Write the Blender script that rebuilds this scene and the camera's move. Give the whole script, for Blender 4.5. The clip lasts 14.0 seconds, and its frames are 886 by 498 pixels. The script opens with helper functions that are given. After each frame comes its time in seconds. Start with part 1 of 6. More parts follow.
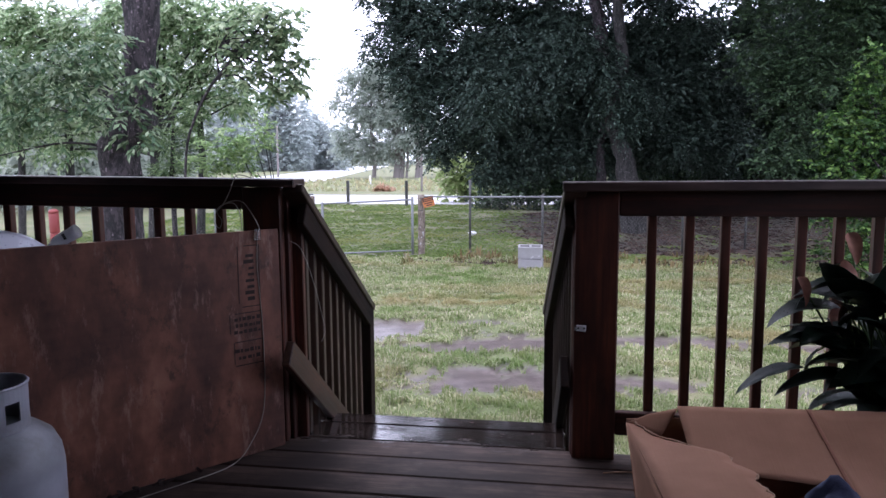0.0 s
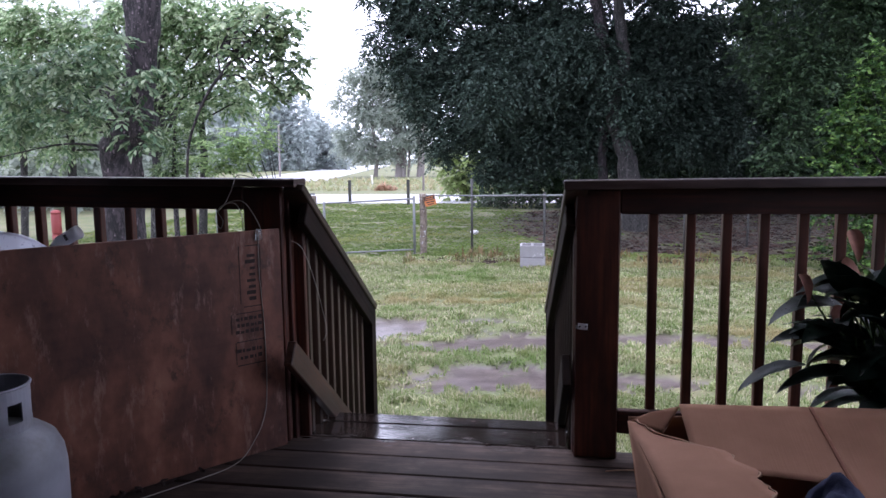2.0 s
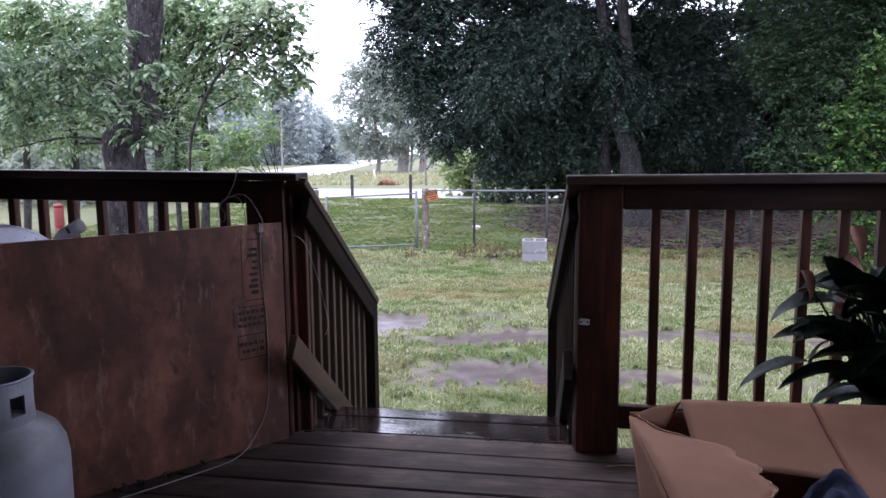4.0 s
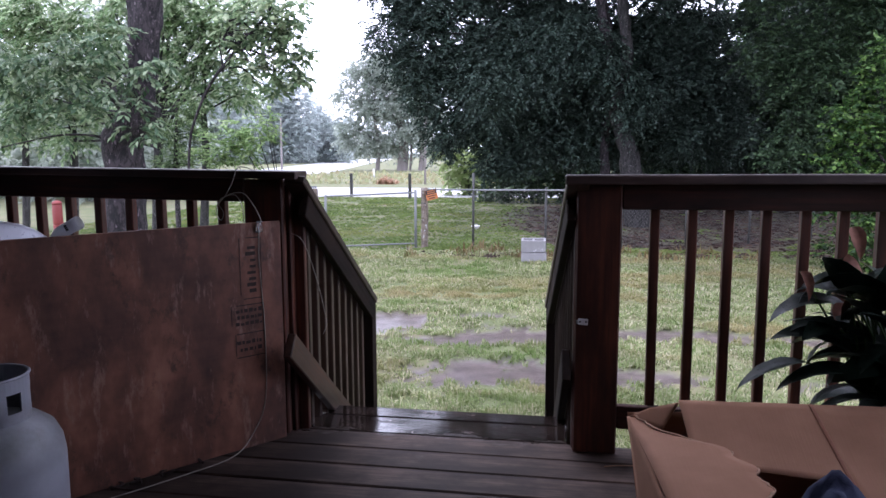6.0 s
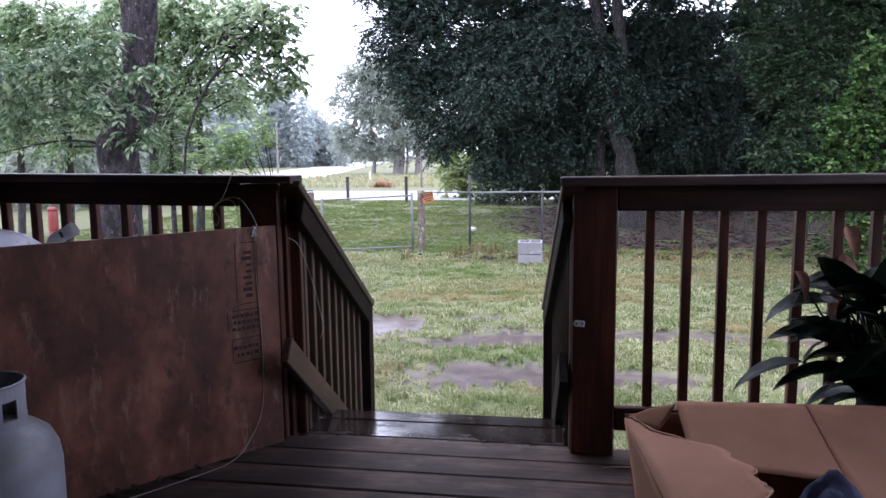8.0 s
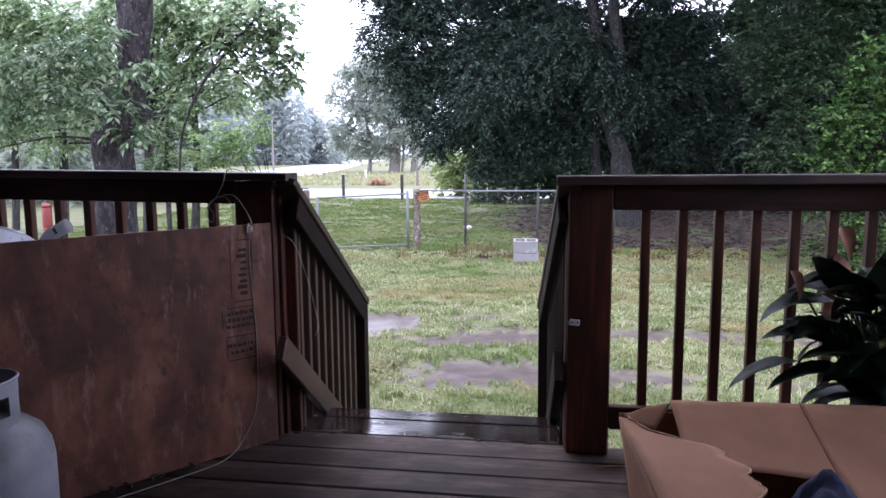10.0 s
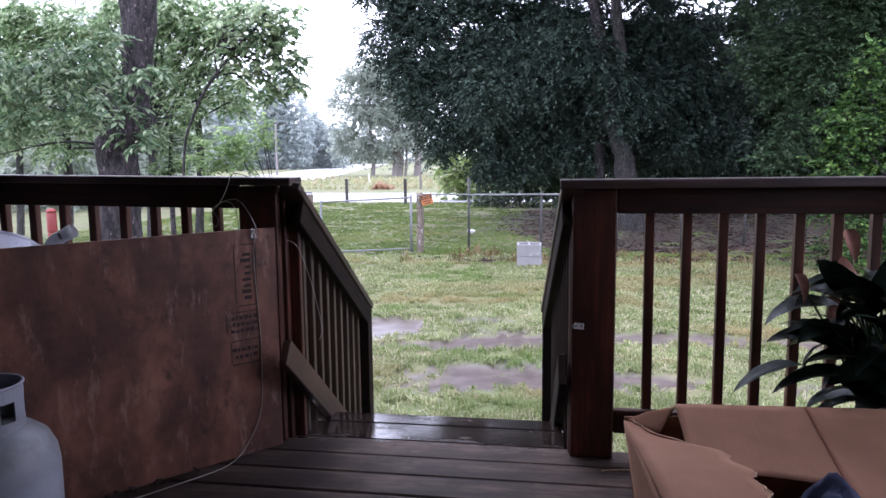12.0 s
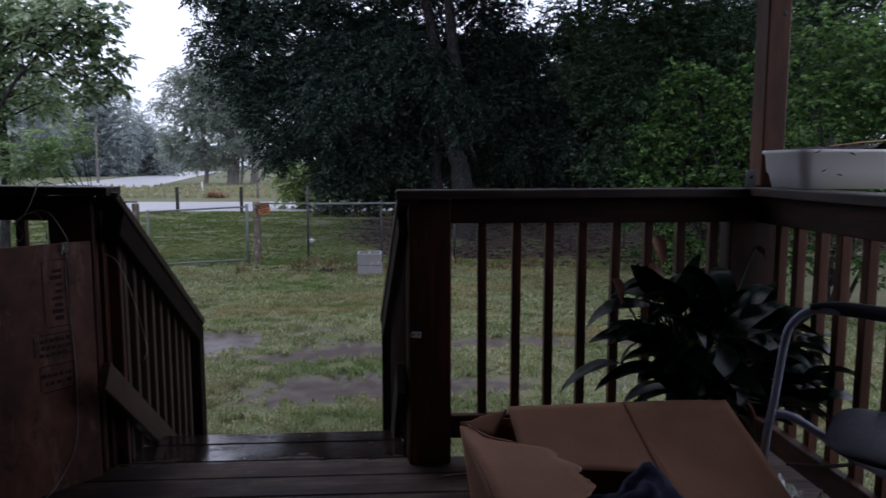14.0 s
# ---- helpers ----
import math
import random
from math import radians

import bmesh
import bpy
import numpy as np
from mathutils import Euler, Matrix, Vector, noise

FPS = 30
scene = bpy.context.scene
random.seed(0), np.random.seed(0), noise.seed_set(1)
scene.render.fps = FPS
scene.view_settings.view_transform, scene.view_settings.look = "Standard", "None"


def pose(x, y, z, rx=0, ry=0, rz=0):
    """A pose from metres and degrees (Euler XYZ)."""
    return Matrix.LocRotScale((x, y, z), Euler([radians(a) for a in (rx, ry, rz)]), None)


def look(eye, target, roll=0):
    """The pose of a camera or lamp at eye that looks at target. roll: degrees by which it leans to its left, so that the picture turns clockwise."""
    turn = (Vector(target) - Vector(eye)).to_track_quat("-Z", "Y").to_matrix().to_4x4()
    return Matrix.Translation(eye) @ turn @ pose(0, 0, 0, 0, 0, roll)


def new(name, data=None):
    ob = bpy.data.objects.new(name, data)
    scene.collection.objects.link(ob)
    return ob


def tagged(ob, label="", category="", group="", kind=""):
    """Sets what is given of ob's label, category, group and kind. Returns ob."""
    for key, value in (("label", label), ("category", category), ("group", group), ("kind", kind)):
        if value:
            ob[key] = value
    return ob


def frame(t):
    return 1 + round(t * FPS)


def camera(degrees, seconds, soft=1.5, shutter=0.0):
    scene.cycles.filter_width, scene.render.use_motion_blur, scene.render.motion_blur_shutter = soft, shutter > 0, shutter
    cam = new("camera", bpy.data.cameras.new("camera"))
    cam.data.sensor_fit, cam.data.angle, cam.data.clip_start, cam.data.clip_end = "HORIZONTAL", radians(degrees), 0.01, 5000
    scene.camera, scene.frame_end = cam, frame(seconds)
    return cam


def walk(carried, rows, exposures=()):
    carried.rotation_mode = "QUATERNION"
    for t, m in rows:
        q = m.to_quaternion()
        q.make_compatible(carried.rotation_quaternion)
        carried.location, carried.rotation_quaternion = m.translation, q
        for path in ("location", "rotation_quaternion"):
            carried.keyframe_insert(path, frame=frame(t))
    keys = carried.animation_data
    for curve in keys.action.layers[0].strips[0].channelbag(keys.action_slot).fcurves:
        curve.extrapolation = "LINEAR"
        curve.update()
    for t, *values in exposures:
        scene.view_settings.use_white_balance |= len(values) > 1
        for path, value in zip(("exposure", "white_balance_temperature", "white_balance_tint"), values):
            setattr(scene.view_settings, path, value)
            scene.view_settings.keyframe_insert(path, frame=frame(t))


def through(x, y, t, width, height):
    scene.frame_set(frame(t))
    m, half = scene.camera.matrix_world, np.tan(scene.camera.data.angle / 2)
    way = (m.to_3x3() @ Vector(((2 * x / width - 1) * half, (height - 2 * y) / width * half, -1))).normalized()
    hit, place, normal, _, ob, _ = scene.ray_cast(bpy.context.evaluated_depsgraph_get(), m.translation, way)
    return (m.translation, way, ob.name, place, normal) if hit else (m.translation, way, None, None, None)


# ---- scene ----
cam = camera(63.0, 14.0, soft=1.5, shutter=0.5)

PATH = [
    (0, (0.175, -0.845, 1.247), (-0.142, 1.114, 1.002), -0.4),
    (0.5, (0.177, -0.848, 1.248), (-0.142, 1.112, 1.01), -0.6),
    (1, (0.178, -0.841, 1.253), (-0.142, 1.12, 1.023), -0.8),
    (1.5, (0.178, -0.843, 1.251), (-0.144, 1.117, 1.019), -0.8),
    (2, (0.179, -0.844, 1.247), (-0.144, 1.115, 0.999), -0.7),
    (2.5, (0.178, -0.845, 1.245), (-0.143, 1.112, 0.984), -0.4),
    (3, (0.178, -0.844, 1.245), (-0.151, 1.111, 0.979), -0.5),
    (5.5, (0.181, -0.841, 1.247), (-0.145, 1.116, 0.993), -0.4),
    (6, (0.18, -0.838, 1.245), (-0.146, 1.118, 0.981), -0.2),
    (6.5, (0.182, -0.836, 1.247), (-0.143, 1.117, 0.967), -0.1),
    (7, (0.182, -0.838, 1.243), (-0.141, 1.118, 0.975), -0.2),
    (7.5, (0.18, -0.842, 1.244), (-0.141, 1.114, 0.971), -0.2),
    (8, (0.184, -0.837, 1.247), (-0.134, 1.121, 0.99), -0.7),
    (10.5, (0.183, -0.833, 1.245), (-0.118, 1.127, 0.98), -0.3),
    (11, (0.181, -0.835, 1.244), (-0.115, 1.125, 0.976), -0.3),
    (11.5, (0.182, -0.834, 1.245), (-0.122, 1.125, 0.98), -0.4),
    (12, (0.182, -0.835, 1.247), (-0.133, 1.124, 0.996), -0.6),
    (12.5, (0.185, -0.833, 1.249), (-0.127, 1.126, 0.996), -0.6),
    (13, (0.191, -0.833, 1.252), (0.11, 1.143, 0.949), 0.3),
    (13.5, (0.199, -0.829, 1.247), (0.223, 1.154, 0.99), -0.2),
    (14, (0.201, -0.824, 1.254), (0.321, 1.159, 1.024), -0.0),
]
walk(cam, [(t, look(eye, target, roll)) for t, eye, target, roll in PATH],
     [(0, 1.6, 5700, 26), (3, 1.65, 5700, 26), (7.5, 1.72, 5700, 26), (11, 1.9, 5700, 26), (12.5, 1.9, 5700, 26), (13.0, 1.82, 5700, 25), (13.3, 1.5, 5700, 24), (13.5, 1.15, 5680, 22), (13.7, 0.55, 5680, 21), (14, 0.02, 5680, 21)])

# ---- light and sky ----
world = bpy.data.worlds.new("overcast_sky")
scene.world = world
world.use_nodes = True
wn, wl = world.node_tree.nodes, world.node_tree.links
sky = wn.new("ShaderNodeTexSky")
sky.sky_type, sky.sun_disc = "NISHITA", False
sky.sun_elevation, sky.sun_rotation = radians(55), radians(200)
sky.air_density, sky.dust_density, sky.ozone_density = 1.0, 1.5, 1.0
grey = wn.new("ShaderNodeHueSaturation")
grey.inputs["Saturation"].default_value = 0.3
wl.new(sky.outputs[0], grey.inputs["Color"])
cloud = wn.new("ShaderNodeMix")
cloud.data_type = "RGBA"
cloud.inputs[0].default_value, cloud.inputs[7].default_value = 0.8, (8.0, 8.2, 8.6, 1)
wl.new(grey.outputs[0], cloud.inputs[6])
wl.new(cloud.outputs[2], wn["Background"].inputs["Color"])
wn["Background"].inputs["Strength"].default_value = 0.15
sun = new("sun", bpy.data.lights.new("sun", "SUN"))
sun.data.energy, sun.data.angle, sun.data.color = 0.8, radians(25), (1.0, 0.97, 0.93)
sun.matrix_basis = look((-6, 14, 20), (0, 6, 0))


# ---- mesh helpers ----
def world_of(ob):
    m = ob.matrix_basis.copy()
    while ob.parent:
        m = ob.parent.matrix_basis @ m
        ob = ob.parent
    return m


def thing(name, at, label, category, group="", kind=""):
    ob = new(name)
    ob.empty_display_size = 0.05
    ob.matrix_basis = Matrix.Translation(at)
    return tagged(ob, label, category, group, kind)


def put(name, mesh, m, parent=None, label=""):
    """Links a mesh at the world pose m, under a parent if one is given."""
    ob = new(name, mesh)
    if parent:
        ob.parent = parent
        ob.matrix_basis = world_of(parent).inverted() @ m
    else:
        ob.matrix_basis = m
    return tagged(ob, label)


def finish(bm, name, material, smooth=False):
    me = bpy.data.meshes.new(name)
    bmesh.ops.recalc_face_normals(bm, faces=bm.faces[:])
    bm.to_mesh(me)
    bm.free()
    if material:
        me.materials.append(material)
    if smooth:
        me.polygons.foreach_set("use_smooth", np.ones(len(me.polygons), bool))
    return me


def mesh_np(name, verts, faces, material, smooth=False):
    """A mesh from numpy arrays: verts (n, 3), faces (m, k) with one k."""
    me = bpy.data.meshes.new(name)
    k = faces.shape[1]
    me.vertices.add(len(verts))
    me.vertices.foreach_set("co", np.ascontiguousarray(verts, np.float32).ravel())
    me.loops.add(faces.size)
    me.loops.foreach_set("vertex_index", np.ascontiguousarray(faces, np.int32).ravel())
    me.polygons.add(len(faces))
    me.polygons.foreach_set("loop_start", np.arange(0, faces.size, k, dtype=np.int32))
    me.polygons.foreach_set("loop_total", np.full(len(faces), k, np.int32))
    if smooth:
        me.polygons.foreach_set("use_smooth", np.ones(len(faces), bool))
    me.update()
    me.validate()
    me.materials.append(material)
    return me


BLOCKS = {}


def block(sx, sy, sz, material, bevel=0.004):
    """A bevelled block, centred, shared between alike pieces."""
    key = (round(sx, 4), round(sy, 4), round(sz, 4), material.name, bevel)
    if key not in BLOCKS:
        bm = bmesh.new()
        bmesh.ops.create_cube(bm, size=1, matrix=Matrix.Diagonal((sx, sy, sz, 1)))
        if bevel:
            bmesh.ops.bevel(bm, geom=bm.edges[:], offset=bevel, segments=1, affect="EDGES")
        BLOCKS[key] = finish(bm, "block", material)
    return BLOCKS[key]


def plank(name, p0, p1, w, t, material, parent=None, label="", up=(0, 0, 1), bevel=0.004):
    """A board from p0 to p1 along its middle line: w wide across, t thick towards up. Its own x runs along it."""
    a, b = Vector(p0), Vector(p1)
    x = (b - a).normalized()
    y = Vector(up).cross(x).normalized()
    z = x.cross(y)
    m = Matrix((x, y, z)).transposed().to_4x4()
    m.translation = (a + b) / 2
    return put(name, block((b - a).length, w, t, material, bevel), m, parent, label)


def tube_mesh(points, radius, material, sides=8, rough=0.0, seed=0, steps=6):
    """A round tube along a smooth line; radius is one number or one for each point."""
    pts = [Vector(p) for p in points]
    rad = list(radius) if isinstance(radius, (list, tuple)) else [radius] * len(pts)
    line, rr = [], []
    for i in range(len(pts) - 1):
        p0, p1, p2, p3 = pts[max(i - 1, 0)], pts[i], pts[i + 1], pts[min(i + 2, len(pts) - 1)]
        for k in range(steps):
            u = k / steps
            line.append(0.5 * (2 * p1 + (p2 - p0) * u + (2 * p0 - 5 * p1 + 4 * p2 - p3) * u * u + (3 * p1 - p0 - 3 * p2 + p3) * u ** 3))
            rr.append(rad[i] * (1 - u) + rad[i + 1] * u)
    line.append(pts[-1])
    rr.append(rad[-1])
    verts, faces, side = [], [], None
    for i, p in enumerate(line):
        d = (line[min(i + 1, len(line) - 1)] - line[max(i - 1, 0)]).normalized()
        if side is None:
            side = d.orthogonal().normalized()
        side = (side - d * side.dot(d)).normalized()
        other = d.cross(side)
        for s in range(sides):
            a = 2 * math.pi * s / sides
            way = side * math.cos(a) + other * math.sin(a)
            r = rr[i] * (1 + rough * noise.noise(p * 2.3 / max(rr[i], 0.02) * 0.12 + way * 1.7 + Vector((seed, 0, 0))))
            verts.append(p + way * r)
    n = len(line)
    for i in range(n - 1):
        for s in range(sides):
            faces.append((i * sides + s, i * sides + (s + 1) % sides, (i + 1) * sides + (s + 1) % sides, (i + 1) * sides + s))
    faces.append(tuple(range(sides))[::-1])
    faces.append(tuple((n - 1) * sides + s for s in range(sides)))
    me = bpy.data.meshes.new("tube")
    me.from_pydata(verts, [], faces)
    me.materials.append(material)
    me.polygons.foreach_set("use_smooth", np.ones(len(me.polygons), bool))
    return me


def lathe(profile, material, sides=28):
    """A turned body from (radius, height) pairs."""
    verts, faces = [], []
    for r, z in profile:
        for s in range(sides):
            a = 2 * math.pi * s / sides
            verts.append((r * math.cos(a), r * math.sin(a), z))
    for i in range(len(profile) - 1):
        for s in range(sides):
            faces.append((i * sides + s, i * sides + (s + 1) % sides, (i + 1) * sides + (s + 1) % sides, (i + 1) * sides + s))
    faces.append(tuple(range(sides))[::-1])
    faces.append(tuple((len(profile) - 1) * sides + s for s in range(sides)))
    me = bpy.data.meshes.new("turned")
    me.from_pydata(verts, [], faces)
    me.materials.append(material)
    me.polygons.foreach_set("use_smooth", np.ones(len(me.polygons), bool))
    return me


def sheet_mesh(corners, material, thick=0.005, nx=14, ny=10, wobble=0.006, seed=0, cut=None):
    """A slightly warped panel between four corners (counter-clockwise), with thickness. cut(u) gives the height of its upper rim, 0 to 1."""
    a, b, c, d = [Vector(p) for p in corners]
    nrm = (b - a).cross(d - a).normalized()
    bm = bmesh.new()
    layers = []
    for off in (0, -thick):
        grid = []
        for j in range(ny + 1):
            row = []
            for i in range(nx + 1):
                u, v = i / nx, j / ny
                if cut:
                    v *= cut(u)
                p = a.lerp(b, u).lerp(d.lerp(c, u), v)
                p = p + nrm * (off + wobble * noise.noise(p * 4 + Vector((seed, 0, 0))))
                row.append(bm.verts.new(p))
            grid.append(row)
        layers.append(grid)
    f, k = layers
    for j in range(ny):
        for i in range(nx):
            bm.faces.new((f[j][i], f[j][i + 1], f[j + 1][i + 1], f[j + 1][i]))
            bm.faces.new((k[j][i], k[j + 1][i], k[j + 1][i + 1], k[j][i + 1]))
    for i in range(nx):
        bm.faces.new((f[0][i], k[0][i], k[0][i + 1], f[0][i + 1]))
        bm.faces.new((f[ny][i], f[ny][i + 1], k[ny][i + 1], k[ny][i]))
    for j in range(ny):
        bm.faces.new((f[j][0], f[j + 1][0], k[j + 1][0], k[j][0]))
        bm.faces.new((f[j][nx], k[j][nx], k[j + 1][nx], f[j + 1][nx]))
    return finish(bm, "panel", material, True)


# ---- materials ----
def material(name, build):
    m = bpy.data.materials.new(name)
    m.use_nodes = True
    t = m.node_tree
    build(t.nodes, t.links, t.nodes["Principled BSDF"])
    return m


def ramp(n, l, source, stops):
    r = n.new("ShaderNodeValToRGB")
    while len(r.color_ramp.elements) < len(stops):
        r.color_ramp.elements.new(0.5)
    for e, (p, c) in zip(r.color_ramp.elements, stops):
        e.position = p
        e.color = (*c, 1) if len(c) == 3 else c
    l.new(source, r.inputs[0])
    return r.outputs[0]


def noise_of(n, l, scale, detail=4, stretch=(1, 1, 1), space="Object", rough=0.55):
    co = n.new("ShaderNodeTexCoord")
    mp = n.new("ShaderNodeMapping")
    mp.inputs["Scale"].default_value = stretch
    tx = n.new("ShaderNodeTexNoise")
    tx.inputs["Scale"].default_value, tx.inputs["Detail"].default_value, tx.inputs["Roughness"].default_value = scale, detail, rough
    if space == "World":
        geo = n.new("ShaderNodeNewGeometry")
        l.new(geo.outputs["Position"], mp.inputs[0])
    else:
        l.new(co.outputs["Object"], mp.inputs[0])
    l.new(mp.outputs[0], tx.inputs["Vector"])
    return tx.outputs["Fac"]


def mix(n, l, fac, a, b, how="MIX"):
    x = n.new("ShaderNodeMix")
    x.data_type, x.blend_type = "RGBA", how
    for sock, v in ((x.inputs[0], fac), (x.inputs[6], a), (x.inputs[7], b)):
        if isinstance(v, bpy.types.NodeSocket):
            l.new(v, sock)
        elif isinstance(v, (int, float)):
            sock.default_value = v
        else:
            sock.default_value = (*v, 1)
    return x.outputs[2]


def bump(n, l, p, height, strength=0.3, distance=0.01):
    b = n.new("ShaderNodeBump")
    b.inputs["Strength"].default_value, b.inputs["Distance"].default_value = strength, distance
    l.new(height, b.inputs["Height"])
    l.new(b.outputs[0], p.inputs["Normal"])


def hsv_by_random(n, l, color, spread, source="Object"):
    """Shifts the brightness a little from piece to piece."""
    if source == "Object":
        r = n.new("ShaderNodeObjectInfo").outputs["Random"]
    else:
        r = n.new("ShaderNodeNewGeometry").outputs["Random Per Island"]
    mr = n.new("ShaderNodeMapRange")
    mr.inputs[3].default_value, mr.inputs[4].default_value = 1 - spread, 1 + spread
    l.new(r, mr.inputs[0])
    h = n.new("ShaderNodeHueSaturation")
    l.new(mr.outputs[0], h.inputs["Value"])
    l.new(color, h.inputs["Color"])
    return h.outputs[0]


def wood(name, dark, light, rough=0.6, wear=None, spread=0.15, grain=60, wet=False, shine=0.5):
    def build(n, l, p):
        g = noise_of(n, l, grain, 6, (0.04, 1, 1))
        s = noise_of(n, l, 5, 5, (0.5, 1.5, 1.5))
        c = ramp(n, l, g, [(0.3, dark), (0.7, light)])
        c = mix(n, l, ramp(n, l, s, [(0.35, (0, 0, 0)), (0.65, (1, 1, 1))]), c, [v * 0.72 for v in dark])
        if wear:
            w = noise_of(n, l, 9, 8, (0.25, 1, 1), rough=0.7)
            c = mix(n, l, ramp(n, l, w, [(0.6, (0, 0, 0)), (0.74, (1, 1, 1))]), c, wear)
        c = hsv_by_random(n, l, c, spread)
        l.new(c, p.inputs["Base Color"])
        p.inputs["Specular IOR Level"].default_value = shine
        if wet:
            pool = noise_of(n, l, 6, 9, (1, 2.6, 1), "World", 0.66)
            geo = n.new("ShaderNodeNewGeometry")
            sep = n.new("ShaderNodeSeparateXYZ")
            l.new(geo.outputs["Position"], sep.inputs[0])
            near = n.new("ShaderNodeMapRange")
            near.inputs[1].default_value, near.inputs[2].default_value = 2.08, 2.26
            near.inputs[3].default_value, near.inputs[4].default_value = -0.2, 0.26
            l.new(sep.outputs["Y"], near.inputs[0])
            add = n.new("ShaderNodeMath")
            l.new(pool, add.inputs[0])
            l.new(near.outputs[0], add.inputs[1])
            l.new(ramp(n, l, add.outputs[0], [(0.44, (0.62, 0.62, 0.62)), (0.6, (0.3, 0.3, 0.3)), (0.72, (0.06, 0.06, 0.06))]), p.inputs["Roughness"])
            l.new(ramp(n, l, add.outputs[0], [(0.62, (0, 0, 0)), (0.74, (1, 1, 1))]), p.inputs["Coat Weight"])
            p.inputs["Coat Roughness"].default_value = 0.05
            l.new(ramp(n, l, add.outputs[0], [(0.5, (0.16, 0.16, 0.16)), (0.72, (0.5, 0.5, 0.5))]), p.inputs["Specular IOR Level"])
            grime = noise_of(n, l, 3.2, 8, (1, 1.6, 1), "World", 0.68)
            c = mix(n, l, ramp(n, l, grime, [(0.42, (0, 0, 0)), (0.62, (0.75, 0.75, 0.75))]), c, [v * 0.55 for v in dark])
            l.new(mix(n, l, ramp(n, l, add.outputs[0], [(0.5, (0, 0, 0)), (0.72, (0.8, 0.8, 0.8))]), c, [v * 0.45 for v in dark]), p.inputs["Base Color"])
            ripple = n.new("ShaderNodeBump")
            ripple.inputs["Strength"].default_value, ripple.inputs["Distance"].default_value = 0.28, 0.003
            l.new(noise_of(n, l, 30, 5, (0.6, 1.4, 1), "World", 0.6), ripple.inputs["Height"])
            l.new(ripple.outputs[0], p.inputs["Coat Normal"])
        else:
            l.new(ramp(n, l, g, [(0.2, (rough - 0.1,) * 3), (0.8, (rough + 0.15,) * 3)]), p.inputs["Roughness"])
        bump(n, l, p, g, 0.12 if wet else 0.3, 0.002)
    return material(name, build)


def plain(name, color, rough=0.5, metal=0.0, blotch=0.2, scale=12, fine=120, bumps=0.1, spots=None, spot_at=0.66, shine=0.5):
    def build(n, l, p):
        a = noise_of(n, l, scale, 5)
        b = noise_of(n, l, fine, 3)
        c = mix(n, l, a, [v * (1 - blotch) for v in color], [min(v * (1 + blotch), 1) for v in color])
        if spots:
            c = mix(n, l, ramp(n, l, noise_of(n, l, scale * 0.6, 9, rough=0.72), [(spot_at, (0, 0, 0)), (spot_at + 0.07, (1, 1, 1))]), c, spots)
        l.new(c, p.inputs["Base Color"])
        l.new(ramp(n, l, b, [(0.3, (max(rough - 0.1, 0.02),) * 3), (0.7, (min(rough + 0.1, 1),) * 3)]), p.inputs["Roughness"])
        p.inputs["Metallic"].default_value = metal
        p.inputs["Specular IOR Level"].default_value = shine
        bump(n, l, p, b, bumps, 0.002)
    return material(name, build)


def leafy(name, colors, rough=0.45, through=0.25, patch=None):
    """Leaves: colour from leaf to leaf and over the crown, some light passing through."""
    def build(n, l, p):
        r = n.new("ShaderNodeNewGeometry").outputs["Random Per Island"]
        stops = [(i / max(len(colors) - 1, 1), c) for i, c in enumerate(colors)]
        c = ramp(n, l, r, stops)
        big = noise_of(n, l, 0.9, 3, space="World")
        c = mix(n, l, ramp(n, l, big, [(0.3, (0.65, 0.65, 0.65)), (0.7, (1, 1, 1))]), (0.0, 0.0, 0.0), c)
        if patch:
            worn = noise_of(n, l, 0.55, 7, (0.6, 1.5, 1), "World", 0.62)
            c = mix(n, l, ramp(n, l, worn, [(0.5, (0, 0, 0)), (0.62, (0.75, 0.75, 0.75))]), c, patch)
            lush = noise_of(n, l, 0.8, 6, (0.7, 1.3, 1), "World", 0.6)
            c = mix(n, l, ramp(n, l, lush, [(0.36, (0.7, 0.7, 0.7)), (0.48, (0, 0, 0))]), c, (0.12, 0.2, 0.045))
        l.new(c, p.inputs["Base Color"])
        p.inputs["Roughness"].default_value = rough
        p.inputs["Specular IOR Level"].default_value = 0.3
        tr = n.new("ShaderNodeBsdfTranslucent")
        l.new(c, tr.inputs["Color"])
        mx = n.new("ShaderNodeMixShader")
        mx.inputs[0].default_value = through
        l.new(p.outputs[0], mx.inputs[1])
        l.new(tr.outputs[0], mx.inputs[2])
        l.new(mx.outputs[0], n["Material Output"].inputs["Surface"])
    return material(name, build)


def bark(name, dark, light):
    def build(n, l, p):
        g = noise_of(n, l, 15, 9, (1, 1, 0.4), rough=0.75)
        fleck = noise_of(n, l, 22, 4, (1, 1, 0.7))
        c = ramp(n, l, g, [(0.45, dark), (0.57, light)])
        c = mix(n, l, ramp(n, l, fleck, [(0.61, (0, 0, 0)), (0.67, (1, 1, 1))]), c, [min(v * 3.2, 0.4) for v in light])
        l.new(c, p.inputs["Base Color"])
        p.inputs["Roughness"].default_value = 0.9
        bump(n, l, p, g, 0.9, 0.05)
    return material(name, build)


